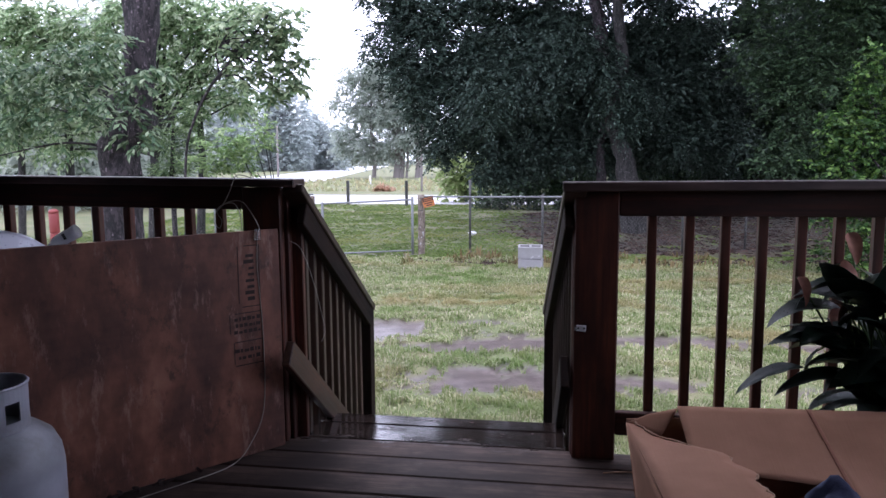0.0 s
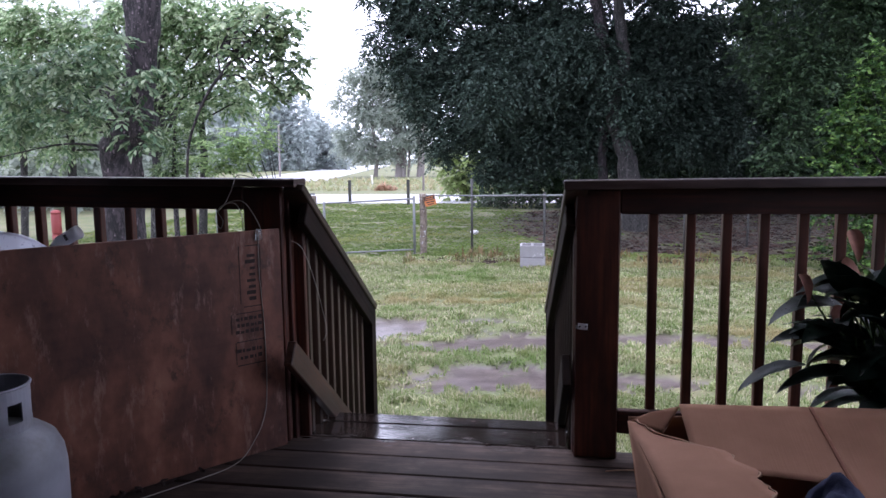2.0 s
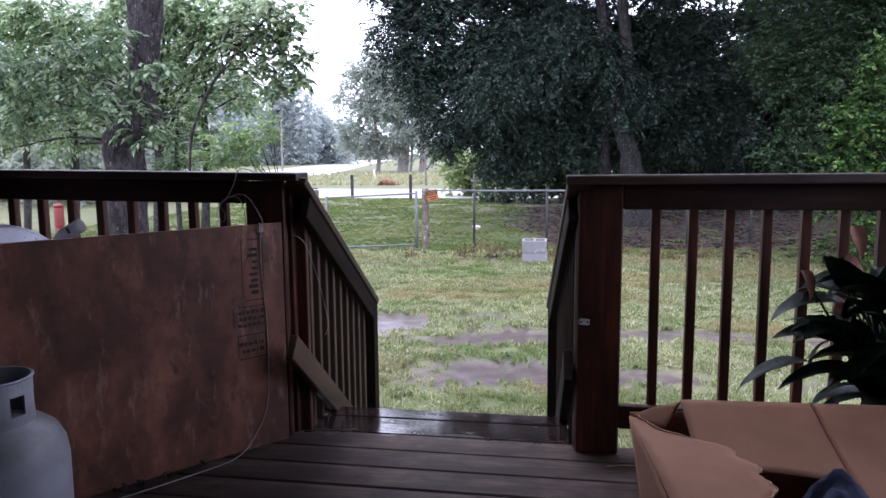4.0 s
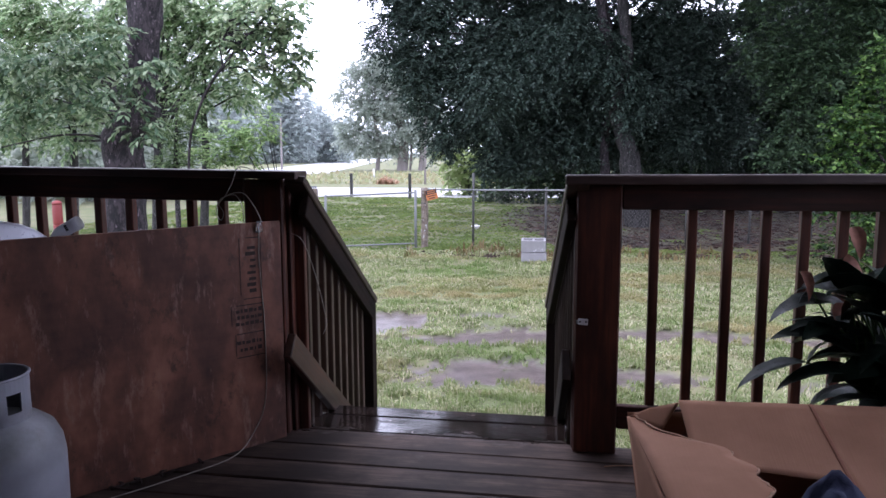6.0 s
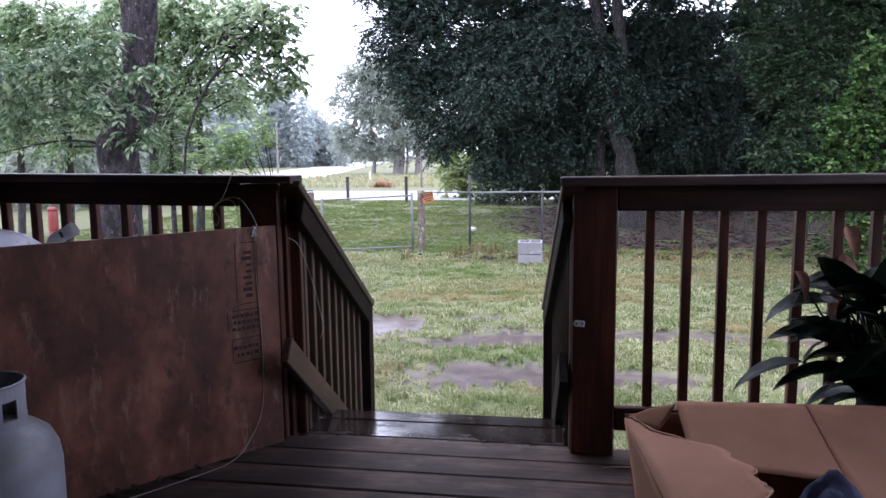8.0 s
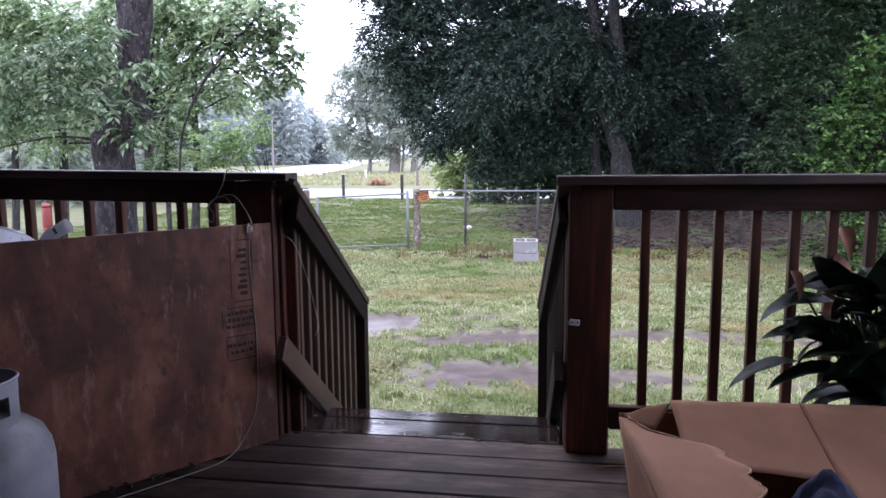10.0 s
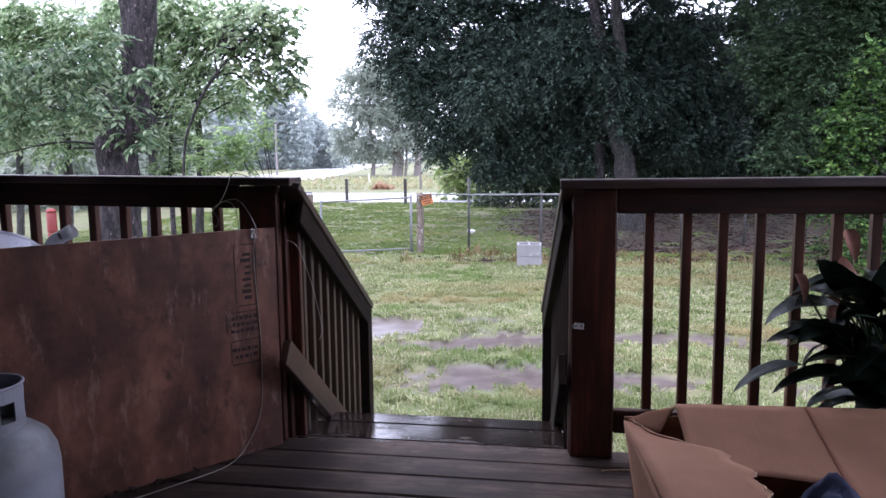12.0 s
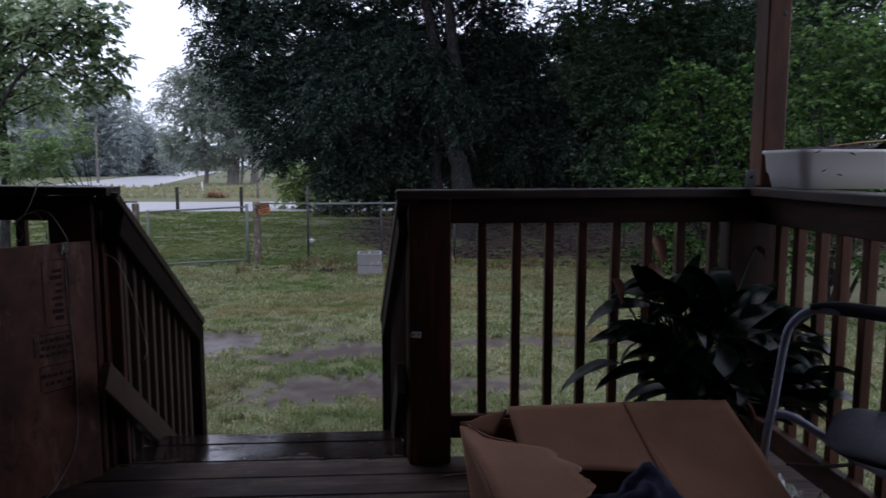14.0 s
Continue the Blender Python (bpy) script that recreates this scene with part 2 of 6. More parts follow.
def ground_look(n, l, p):
    """Turf, with bare wet mud (red) and leaf litter (green) where the sheet's own mask says so."""
    at = n.new("ShaderNodeAttribute")
    at.attribute_name = "bare"
    sep = n.new("ShaderNodeSeparateColor")
    l.new(at.outputs["Color"], sep.inputs[0])
    g1 = noise_of(n, l, 1.1, 6, space="World")
    g2 = noise_of(n, l, 26, 6, space="World", rough=0.7)
    turf = ramp(n, l, g1, [(0.3, (0.08, 0.105, 0.035)), (0.5, (0.12, 0.13, 0.052)), (0.7, (0.18, 0.15, 0.085))])
    turf = mix(n, l, ramp(n, l, g2, [(0.35, (0.6, 0.6, 0.6)), (0.65, (1, 1, 1))]), (0.06, 0.075, 0.03), turf)
    mud = ramp(n, l, noise_of(n, l, 7, 8, space="World", rough=0.65), [(0.3, (0.052, 0.041, 0.039)), (0.7, (0.14, 0.112, 0.104))])
    # Brown litter, its tones darkened further for the oak's deep shade.
    litter = ramp(n, l, noise_of(n, l, 38, 5, space="World", rough=0.75), [(0.35, (0.013, 0.008, 0.007)), (0.55, (0.031, 0.018, 0.0145)), (0.75, (0.08, 0.05, 0.04))])
    c = mix(n, l, sep.outputs[0], turf, mud)
    c = mix(n, l, sep.outputs[1], c, litter)
    l.new(c, p.inputs["Base Color"])
    wetness = n.new("ShaderNodeMapRange")
    wetness.inputs[3].default_value, wetness.inputs[4].default_value = 0.95, 0.3
    l.new(sep.outputs[0], wetness.inputs[0])
    l.new(wetness.outputs[0], p.inputs["Roughness"])
    bump(n, l, p, g2, 0.2, 0.02)


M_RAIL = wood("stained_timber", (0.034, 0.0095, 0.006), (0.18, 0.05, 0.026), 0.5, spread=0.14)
# Darkened copy of the stain: shade under the caps put into the colour.
M_SHADERAIL = wood("shaded_stained_timber", (0.016, 0.005, 0.004), (0.085, 0.026, 0.016), 0.6, spread=0.12, shine=0.3)
# Near-black colour stands in for the shade on backlit stair faces.
M_DARKRAIL = wood("backlit_dark_timber", (0.007, 0.0035, 0.0026), (0.026, 0.013, 0.009), 0.8, spread=0.12, shine=0.15)
M_BOARD = wood("worn_brown_board", (0.028, 0.012, 0.009), (0.12, 0.055, 0.035), 0.55, wear=(0.07, 0.055, 0.035), spread=0.1)
M_STAIR = wood("weathered_rail_timber", (0.032, 0.019, 0.013), (0.1, 0.06, 0.042), 0.5, wear=(0.1, 0.09, 0.06), spread=0.18)
M_CAP = wood("weathered_cap_timber", (0.036, 0.021, 0.019), (0.11, 0.07, 0.062), 0.42, spread=0.1)
M_DECK = wood("wet_deck_boards", (0.03, 0.021, 0.018), (0.125, 0.086, 0.07), 0.5, spread=0.22, wet=True)
# Lighter copy of the timber: side light put into the colour.
M_LIT = wood("lit_post_timber", (0.085, 0.036, 0.021), (0.195, 0.085, 0.05), 0.6, shine=0.3)
def ply_look(n, l, p):
    g = noise_of(n, l, 30, 7, (0.12, 1, 1))
    big = noise_of(n, l, 2.6, 7, (1.7, 0.9, 1), rough=0.6)
    c = ramp(n, l, big, [(0.33, (0.045, 0.019, 0.015)), (0.46, (0.11, 0.042, 0.029)), (0.57, (0.205, 0.08, 0.05)), (0.7, (0.33, 0.14, 0.09))])
    c = mix(n, l, 0.1, c, ramp(n, l, g, [(0.35, (0.05, 0.025, 0.02)), (0.65, (0.24, 0.12, 0.09))]))
    scuff = noise_of(n, l, 7, 9, (1.8, 0.5, 1), rough=0.75)
    c = mix(n, l, ramp(n, l, scuff, [(0.55, (0, 0, 0)), (0.66, (0.75, 0.75, 0.75))]), c, (0.34, 0.2, 0.155))
    stain = noise_of(n, l, 5, 9, (1.2, 0.8, 1), rough=0.78)
    c = mix(n, l, ramp(n, l, stain, [(0.36, (0.85, 0.85, 0.85)), (0.46, (0, 0, 0))]), c, (0.05, 0.024, 0.02))
    l.new(c, p.inputs["Base Color"])
    p.inputs["Roughness"].default_value = 0.65
    bump(n, l, p, g, 0.15, 0.002)


M_PLY = material("stained_plywood", ply_look)
M_INK = plain("faded_ink", (0.03, 0.016, 0.014), 0.8, 0, 0.5, 60)
def card_look(n, l, p):
    a = noise_of(n, l, 3, 6, rough=0.6)
    f = noise_of(n, l, 150, 2, (1, 0.04, 0.04))
    s = noise_of(n, l, 9, 8, (1, 2, 1), rough=0.72)
    c = ramp(n, l, a, [(0.35, (0.325, 0.168, 0.103)), (0.65, (0.43, 0.23, 0.148))])
    c = mix(n, l, ramp(n, l, s, [(0.6, (0, 0, 0)), (0.72, (0.7, 0.7, 0.7))]), c, (0.36, 0.19, 0.12))
    l.new(c, p.inputs["Base Color"])
    p.inputs["Roughness"].default_value = 0.85
    p.inputs["Specular IOR Level"].default_value = 0.25
    bump(n, l, p, f, 0.25, 0.002)


M_CARD = material("corrugated_cardboard", card_look)
M_CARD_EDGE = plain("torn_cardboard_edge", (0.46, 0.29, 0.19), 0.9, 0, 0.2, 60)
M_CREASE = plain("brown_crease", (0.27, 0.115, 0.07), 0.85, 0, 0.3, 40)
def tank_look(n, l, p):
    co = n.new("ShaderNodeTexCoord")
    sep = n.new("ShaderNodeSeparateXYZ")
    l.new(co.outputs["Object"], sep.inputs[0])
    band = ramp(n, l, sep.outputs["Z"], [(0.36, (0, 0, 0)), (0.45, (0.55, 0.55, 0.55)), (0.53, (0.6, 0.6, 0.6)), (0.58, (0, 0, 0))])
    blot = noise_of(n, l, 7, 7, rough=0.65)
    dirt = mix(n, l, 1.0, band, ramp(n, l, blot, [(0.35, (0.25, 0.25, 0.25)), (0.62, (1, 1, 1))]), "MULTIPLY")
    c = ramp(n, l, noise_of(n, l, 4, 5), [(0.35, (0.29, 0.3, 0.35)), (0.65, (0.4, 0.41, 0.475))])
    c = mix(n, l, dirt, c, (0.11, 0.108, 0.08))
    c = mix(n, l, ramp(n, l, noise_of(n, l, 26, 8, rough=0.7), [(0.66, (0, 0, 0)), (0.72, (0.8, 0.8, 0.8))]), c, (0.1, 0.075, 0.06))
    l.new(c, p.inputs["Base Color"])
    p.inputs["Roughness"].default_value = 0.45
    bump(n, l, p, noise_of(n, l, 80, 3), 0.06, 0.002)


M_TANK = material("chalky_tank_paint", tank_look)
M_ZINC = plain("pale_zinc_plate", (0.58, 0.59, 0.62), 0.5, 0.1)
M_RUST = plain("rust", (0.12, 0.05, 0.03), 0.9, 0, 0.4, 30)
M_GALV = plain("galvanized_steel", (0.17, 0.18, 0.18), 0.65, 0.2, 0.15, 25)
M_LINK = plain("weathered_link_wire", (0.14, 0.14, 0.135), 0.7, 0.2)
M_WIRE = plain("dull_wire", (0.33, 0.31, 0.28), 0.5, 0.2)
M_DARKMETAL = plain("dark_steel_post", (0.05, 0.05, 0.048), 0.6, 0.3, 0.3, 20)
M_CONCRETE = plain("concrete_block", (0.24, 0.235, 0.24), 0.9, 0, 0.2, 8, 90, 0.4, spots=(0.55, 0.55, 0.56), spot_at=0.6)
M_WHITE = plain("white_plastic", (0.8, 0.8, 0.83), 0.4, 0, 0.06, 6, 60, 0.04, spots=(0.38, 0.36, 0.34), spot_at=0.7)
M_SOIL = plain("potting_soil", (0.045, 0.035, 0.03), 0.95, 0, 0.5, 30, 80, 0.8, spots=(0.3, 0.28, 0.26), spot_at=0.72)
M_POT = plain("clay_pot", (0.2, 0.075, 0.045), 0.7)
M_CHAIR = plain("blue_grey_chair_tube", (0.36, 0.39, 0.52), 0.35, 0.1, 0.1, 20)
M_PAD = plain("dark_vinyl_pad", (0.012, 0.014, 0.026), 0.55, 0, 0.2, 10)
M_CLOTH = plain("navy_cloth", (0.035, 0.042, 0.09), 0.95, 0, 0.3, 20, 300, 0.4)
M_PALECLOTH = plain("pale_grey_cloth", (0.4, 0.43, 0.48), 0.9, 0, 0.2, 20, 300, 0.4)
M_LID = plain("scuffed_grey_lid", (0.36, 0.37, 0.42), 0.35, 0.3, 0.12, 8, 60, 0.04, spots=(0.5, 0.5, 0.52))
M_RED = plain("red_painted_steel", (0.19, 0.03, 0.026), 0.6, 0, 0.2, 9)
M_BLACK = plain("black_paint", (0.012, 0.012, 0.012), 0.5)
M_ORANGE = plain("orange_sign_paint", (0.42, 0.14, 0.04), 0.5)
M_OLDPOST = bark("grey_fence_post", (0.11, 0.085, 0.065), (0.24, 0.2, 0.165))
# Both kept very dark so the unseen siding and ceiling bounce little light.
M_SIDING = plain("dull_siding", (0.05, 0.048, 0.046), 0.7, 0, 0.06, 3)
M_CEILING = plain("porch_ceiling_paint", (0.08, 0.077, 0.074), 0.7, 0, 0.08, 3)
M_ROOF = plain("roofing", (0.12, 0.12, 0.12), 0.9)
M_ASPHALT = plain("wet_pale_road", (0.32, 0.32, 0.33), 0.45, 0, 0.12, 0.4, 4, 0.1)
M_GROUND = material("turf_and_mud", ground_look)
M_BLADES = leafy("grass_blades", [(0.15, 0.225, 0.07), (0.26, 0.33, 0.125), (0.4, 0.42, 0.22), (0.66, 0.6, 0.44)], 0.65, 0.5, (0.33, 0.27, 0.13))
M_TURF = leafy("mown_turf_blades", [(0.11, 0.175, 0.042), (0.15, 0.22, 0.055), (0.2, 0.265, 0.075)], 0.8, 0.4, (0.235, 0.25, 0.085))
M_STRAW = leafy("straw_weeds", [(0.34, 0.37, 0.19), (0.4, 0.41, 0.23), (0.4, 0.34, 0.2)], 0.7, 0.4)
M_DRY = leafy("dry_grass", [(0.16, 0.11, 0.05), (0.24, 0.18, 0.08), (0.13, 0.14, 0.05)], 0.7, 0.2)
M_BRUSH = leafy("rust_brush", [(0.4, 0.24, 0.16), (0.5, 0.31, 0.21), (0.52, 0.4, 0.28)], 0.8, 0.4)
M_LITTER = leafy("fallen_leaves", [(0.028, 0.016, 0.012), (0.055, 0.031, 0.024), (0.13, 0.085, 0.066)], 0.8, 0.1)
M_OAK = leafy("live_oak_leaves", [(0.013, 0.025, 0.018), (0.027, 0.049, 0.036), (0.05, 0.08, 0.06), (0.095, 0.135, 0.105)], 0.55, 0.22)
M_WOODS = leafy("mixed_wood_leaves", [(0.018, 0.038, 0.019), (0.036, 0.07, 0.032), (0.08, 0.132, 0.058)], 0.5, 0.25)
M_BUSH = leafy("bright_shrub_leaves", [(0.02, 0.052, 0.015), (0.052, 0.12, 0.03), (0.19, 0.31, 0.075)], 0.4, 0.4)
# Hickory greens raised above leaf tone, rain haze put into the colour.
M_HICK = leafy("hazed_hickory_leaves", [(0.09, 0.165, 0.075), (0.22, 0.33, 0.155), (0.38, 0.495, 0.275), (0.64, 0.71, 0.5)], 0.4, 0.7)
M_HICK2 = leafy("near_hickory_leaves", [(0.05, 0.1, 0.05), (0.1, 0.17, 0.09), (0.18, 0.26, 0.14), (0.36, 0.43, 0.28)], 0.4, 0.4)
M_MAPLE = leafy("maple_leaves", [(0.09, 0.15, 0.085), (0.18, 0.27, 0.14), (0.32, 0.42, 0.23), (0.56, 0.63, 0.4)], 0.4, 0.6)
M_LIME2 = leafy("yard_shrub_leaves", [(0.16, 0.27, 0.1), (0.3, 0.44, 0.18), (0.5, 0.62, 0.3)], 0.4, 0.6)
M_CEDAR = leafy("cedar_sprays", [(0.04, 0.08, 0.035), (0.12, 0.19, 0.08), (0.32, 0.42, 0.2)], 0.5, 0.4)
M_LIME = leafy("young_shrub_leaves", [(0.26, 0.36, 0.12), (0.36, 0.46, 0.18), (0.46, 0.54, 0.26)], 0.5, 0.6)
# Mid and far leaf colours are paled to stand in for rain haze.
M_MID = leafy("hazed_mid_leaves", [(0.29, 0.345, 0.28), (0.41, 0.465, 0.39), (0.54, 0.59, 0.51)], 0.6, 0.6)
M_FAR = leafy("hazed_far_needles", [(0.45, 0.52, 0.5), (0.54, 0.6, 0.58), (0.64, 0.7, 0.68)], 0.8, 0.6)
M_BARK = bark("dark_wet_bark", (0.004, 0.003, 0.004), (0.04, 0.031, 0.035))
M_BARK2 = bark("grey_oak_bark", (0.008, 0.0075, 0.0075), (0.036, 0.033, 0.032))
# Far bark paled likewise, distance haze put into the colour.
M_BARKFAR = plain("hazed_far_bark", (0.2, 0.18, 0.17), 0.9)
M_LILY = plain("lily_leaf", (0.008, 0.021, 0.014), 0.36, 0, 0.5, 14, 90, 0.12, shine=0.35)
M_STEM = plain("lily_stem", (0.06, 0.11, 0.03), 0.5)
M_WILT = plain("wilted_leaf", (0.26, 0.115, 0.08), 0.75, 0, 0.65, 30, 90, 0.4)
M_YELLOW = plain("yellowing_leaf", (0.28, 0.3, 0.05), 0.5, 0, 0.3, 30)


def clear_film(n, l, p):
    p.inputs["Base Color"].default_value = (0.8, 0.82, 0.85, 1)
    p.inputs["Roughness"].default_value = 0.08
    p.inputs["Transmission Weight"].default_value = 0.9
    bump(n, l, p, noise_of(n, l, 25, 4), 0.8, 0.02)


M_FILM = material("clear_plastic_film", clear_film)


# ---- ground, road ----
GROUND = -0.55


def soft(v, a, b):
    u = np.clip((v - a) / (b - a), 0, 1)
    return u * u * (3 - 2 * u)


def wave(x, y, k, seed):
    """Cheap smooth noise on arrays, about -1 to 1."""
    r = np.random.default_rng(seed)
    out = 0
    for i in range(7):
        a, f, ph = r.uniform(0, 6.28), k * r.uniform(0.6, 2.2), r.uniform(0, 6.28)
        out = out + np.sin((x * np.cos(a) + y * np.sin(a)) * f + ph + 1.3 * np.sin((y * np.cos(a) - x * np.sin(a)) * f * 0.7 + ph * 2))
    return out / 3.5


# bare wheel tracks of the drive: middle x, middle y, half length, half width, turn in degrees
TRACKS = [(-1.8, 6.5, 0.75, 0.48, 4), (-0.1, 6.15, 0.75, 0.36, 10), (-1.05, 5.9, 0.42, 0.17, 4), (-0.2, 4.88, 1.0, 0.36, -4), (0.8, 5.02, 0.5, 0.18, 0),
          (1.35, 6.4, 0.85, 0.2, 0), (2.5, 6.35, 0.85, 0.16, 3), (-3.6, 6.6, 1.0, 0.4, 0), (3.9, 6.2, 0.8, 0.2, 4), (2.6, 4.9, 0.6, 0.15, 4), (-3.2, 5.0, 0.8, 0.3, 0), (-0.75, 7.0, 0.3, 0.1, 8)]


def mud_at(x, y):
    out = np.zeros_like(x)
    for cx, cy, a, b, turn in TRACKS:
        c, s = np.cos(radians(turn)), np.sin(radians(turn))
        u, v = ((x - cx) * c + (y - cy) * s) / a, (-(x - cx) * s + (y - cy) * c) / b
        d = np.sqrt(u * u + v * v) + 0.3 * wave(x, y, 5, 3) + 0.34 * wave(x, y, 17, 4)
        out = np.maximum(out, 1 - soft(d, 0.9, 1.12))
    gate = np.exp(-((x + 3.3) / 0.9) ** 2 - ((y - 12.5) / 0.35) ** 2)
    return np.maximum(out, soft(gate + 0.2 * wave(x, y, 7, 5), 0.35, 0.7))


def litter_at(x, y):
    edge = 12.4 + 0.12 * x + 0.5 * wave(x, y, 1.2, 7) + 3.6 * soft(-x, -0.6, 1.0)
    far = soft(y - edge, 0.0, 0.5) * (1 - soft(y, 24, 27)) * soft(x, -1.9, -0.3)
    band = np.exp(-((y - 11.8 - 0.1 * x) / 0.35) ** 2) * soft(x, -2.6, -1.2) * 0.9
    return np.clip(np.maximum(far, band) * (0.75 + 0.35 * wave(x, y, 3, 8)), 0, 1)


def rise_at(x, y):
    near = 1 - soft(np.abs(y - 8), 18, 30)
    return GROUND + near * (0.012 * wave(x, y, 2.2, 11) + 0.006 * wave(x, y, 9, 12)) - 0.03 * mud_at(x, y)


def spread_line(lo, hi, a, b, fine, coarse_steps):
    mid = np.arange(a, b, fine)
    left = a - np.geomspace(fine, a - lo, coarse_steps)[::-1]
    right = b + np.geomspace(fine, hi - b, coarse_steps)
    return np.concatenate([left, mid, right])


gx = spread_line(-900, 900, -6, 6, 0.07, 34)
gy = spread_line(-60, 1400, 2.4, 15, 0.07, 34)
GX, GY = np.meshgrid(gx, gy)
gz = rise_at(GX, GY)
nx_, ny_ = len(gx), len(gy)
idx = np.arange(nx_ * ny_).reshape(ny_, nx_)
gf = np.stack([idx[:-1, :-1], idx[:-1, 1:], idx[1:, 1:], idx[1:, :-1]], -1).reshape(-1, 4)
gm = mesh_np("ground", np.stack([GX, GY, gz], -1).reshape(-1, 3), gf, M_GROUND, True)
attr = gm.color_attributes.new("bare", "FLOAT_COLOR", "POINT")
cols = np.stack([mud_at(GX, GY), litter_at(GX, GY), np.zeros_like(GX), np.ones_like(GX)], -1).reshape(-1)
attr.data.foreach_set("color", cols.astype(np.float32))
tagged(new("ground", gm), "rain-soaked lawn with bare muddy tracks", "ground", kind="structure")


def strip(name, line, width, material, z, label):
    """A flat road along a line of points, with its own thickness."""
    pts = [Vector((*p, 0)) for p in line]
    fine = []
    for i in range(len(pts) - 1):
        p0, p1, p2, p3 = pts[max(i - 1, 0)], pts[i], pts[i + 1], pts[min(i + 2, len(pts) - 1)]
        for k in range(8):
            u = k / 8
            fine.append(0.5 * (2 * p1 + (p2 - p0) * u + (2 * p0 - 5 * p1 + 4 * p2 - p3) * u * u + (3 * p1 - p0 - 3 * p2 + p3) * u ** 3))
    fine.append(pts[-1])
    bm = bmesh.new()
    rows = []
    for i, p in enumerate(fine):
        d = (fine[min(i + 1, len(fine) - 1)] - fine[max(i - 1, 0)]).normalized()
        s = Vector((d.y, -d.x, 0)) * width / 2
        rows.append([bm.verts.new((*(p + s * k).xy, z - dz)) for k, dz in ((-1.03, 0.08), (-1, 0), (1, 0), (1.03, 0.08))])
    for a, b in zip(rows, rows[1:]):
        for j in range(3):
            bm.faces.new((a[j], a[j + 1], b[j + 1], b[j]))
    return tagged(new(name, finish(bm, name, material)), label, "road", kind="structure")


strip("road", [(-90, 36), (-40, 33.2), (-12, 31.8), (10, 31.6), (60, 33)], 7.0, M_ASPHALT, GROUND + 0.03, "wet pale asphalt road crossing beyond the fence")
strip("road_branch", [(-52.3, 57.6), (-27.3, 61.6), (-26.5, 65.6), (-29.3, 80.5), (-34.1, 103.5), (-40.6, 135.2), (-47.2, 171.6), (-55.1, 212.0)], 9.0, M_ASPHALT, GROUND + 0.045, "wet pale side road running off into distant trees")


def blades(name, count, area, height, material, keep, label, seed, width=0.006, lean=0.5):
    """Many thin blades or bits scattered over an area, one sheet of stuff."""
    r = np.random.default_rng(seed)
    x = r.uniform(area[0], area[1], count)
    u = r.uniform(0, 1, count)
    y = area[2] + (area[3] - area[2]) * u ** 1.5
    ok = r.uniform(0, 1, count) < keep(x, y)
    x, y = x[ok], y[ok]
    n = len(x)
    a = r.uniform(0, 6.28, n)
    h = height * r.uniform(0.5, 1.25, n) * np.clip(1 + 0.3 * wave(x, y, 2.5, seed + 1) + 0.55 * wave(x, y, 9, seed + 12), 0.3, 2.2)
    w = width * r.uniform(0.7, 1.5, n) * (0.6 + y / 9)
    tilt = r.normal(0, lean, n)
    base = np.stack([x, y, rise_at(x, y) - 0.004], -1)
    side = np.stack([np.cos(a), np.sin(a), np.zeros(n)], -1) * w[:, None]
    fwd = np.stack([-np.sin(a), np.cos(a), np.zeros(n)], -1)
    mid = base + fwd * (tilt * h * 0.3)[:, None] + np.array([0, 0, 1.0]) * (h * 0.6)[:, None]
    tip = base + fwd * (tilt * h)[:, None] + np.array([0, 0, 1.0]) * (h * np.cos(tilt * 0.7))[:, None]
    v = np.stack([base - side, base + side, mid + side * 0.7, mid - side * 0.7, tip], 1).reshape(-1, 3)
    k = np.arange(n)[:, None] * 5
    f = np.concatenate([k + [0, 1, 2], k + [0, 2, 3], k + [3, 2, 4]])
    return tagged(new(name, mesh_np(name, v, f, material)), label, "grass", kind="stuff")


blades("grass", 560000, (-6.0, 5.6, 2.75, 12.2), 0.046, M_BLADES,
       lambda x, y: np.clip(1 - 1.08 * mud_at(x, y), 0, 1) * np.clip(0.55 + 0.4 * wave(x, y, 2, 31) + 0.65 * wave(x, y, 9, 33) + 0.35 * soft(-y, -5.2, -3.6), 0.14, 1) * (1 - 0.85 * litter_at(x, y)), "wet lawn grass in thin uneven tufts", 21, 0.0042, 1.2)
blades("far_grass", 120000, (-12, 7, 12.3, 28), 0.022, M_TURF,
       lambda x, y: np.clip(1 - 1.9 * litter_at(x, y), 0, 1), "mown lawn grass beyond the wire fence", 22, 0.014)
blades("dry_grass", 9000, (-2.6, 3.6, 11.3, 12.9), 0.13, M_DRY,
       lambda x, y: np.exp(-((y - 12.0 - 0.08 * x) / 0.45) ** 2) * soft(wave(x, y, 2.2, 41), -0.3, 0.6), "dry brown weeds along the fence foot", 23, 0.008, 0.7)
blades("fallen_leaves", 26000, (-3.2, 12, 11.4, 24), 0.03, M_LITTER,
       lambda x, y: litter_at(x, y), "brown fallen leaves under the oak", 24, 0.025, 1.4)
blades("field_weeds", 5000, (-30, 2, 40, 62), 0.25, M_STRAW,
       lambda x, y: (0.25 + 0.5 * soft(wave(x, y, 0.35, 51), 0, 0.7)) * (x > -25), "pale dry field weeds past the road", 25, 0.02)

blades("brown_brush", 420, (-10.55, -9.4, 39.9, 41.1), 0.32, M_BRUSH,
       lambda x, y: np.exp(-((x - -10.0) / 0.5) ** 2), "low rust-brown dead brush in the field", 26, 0.012, 0.9)

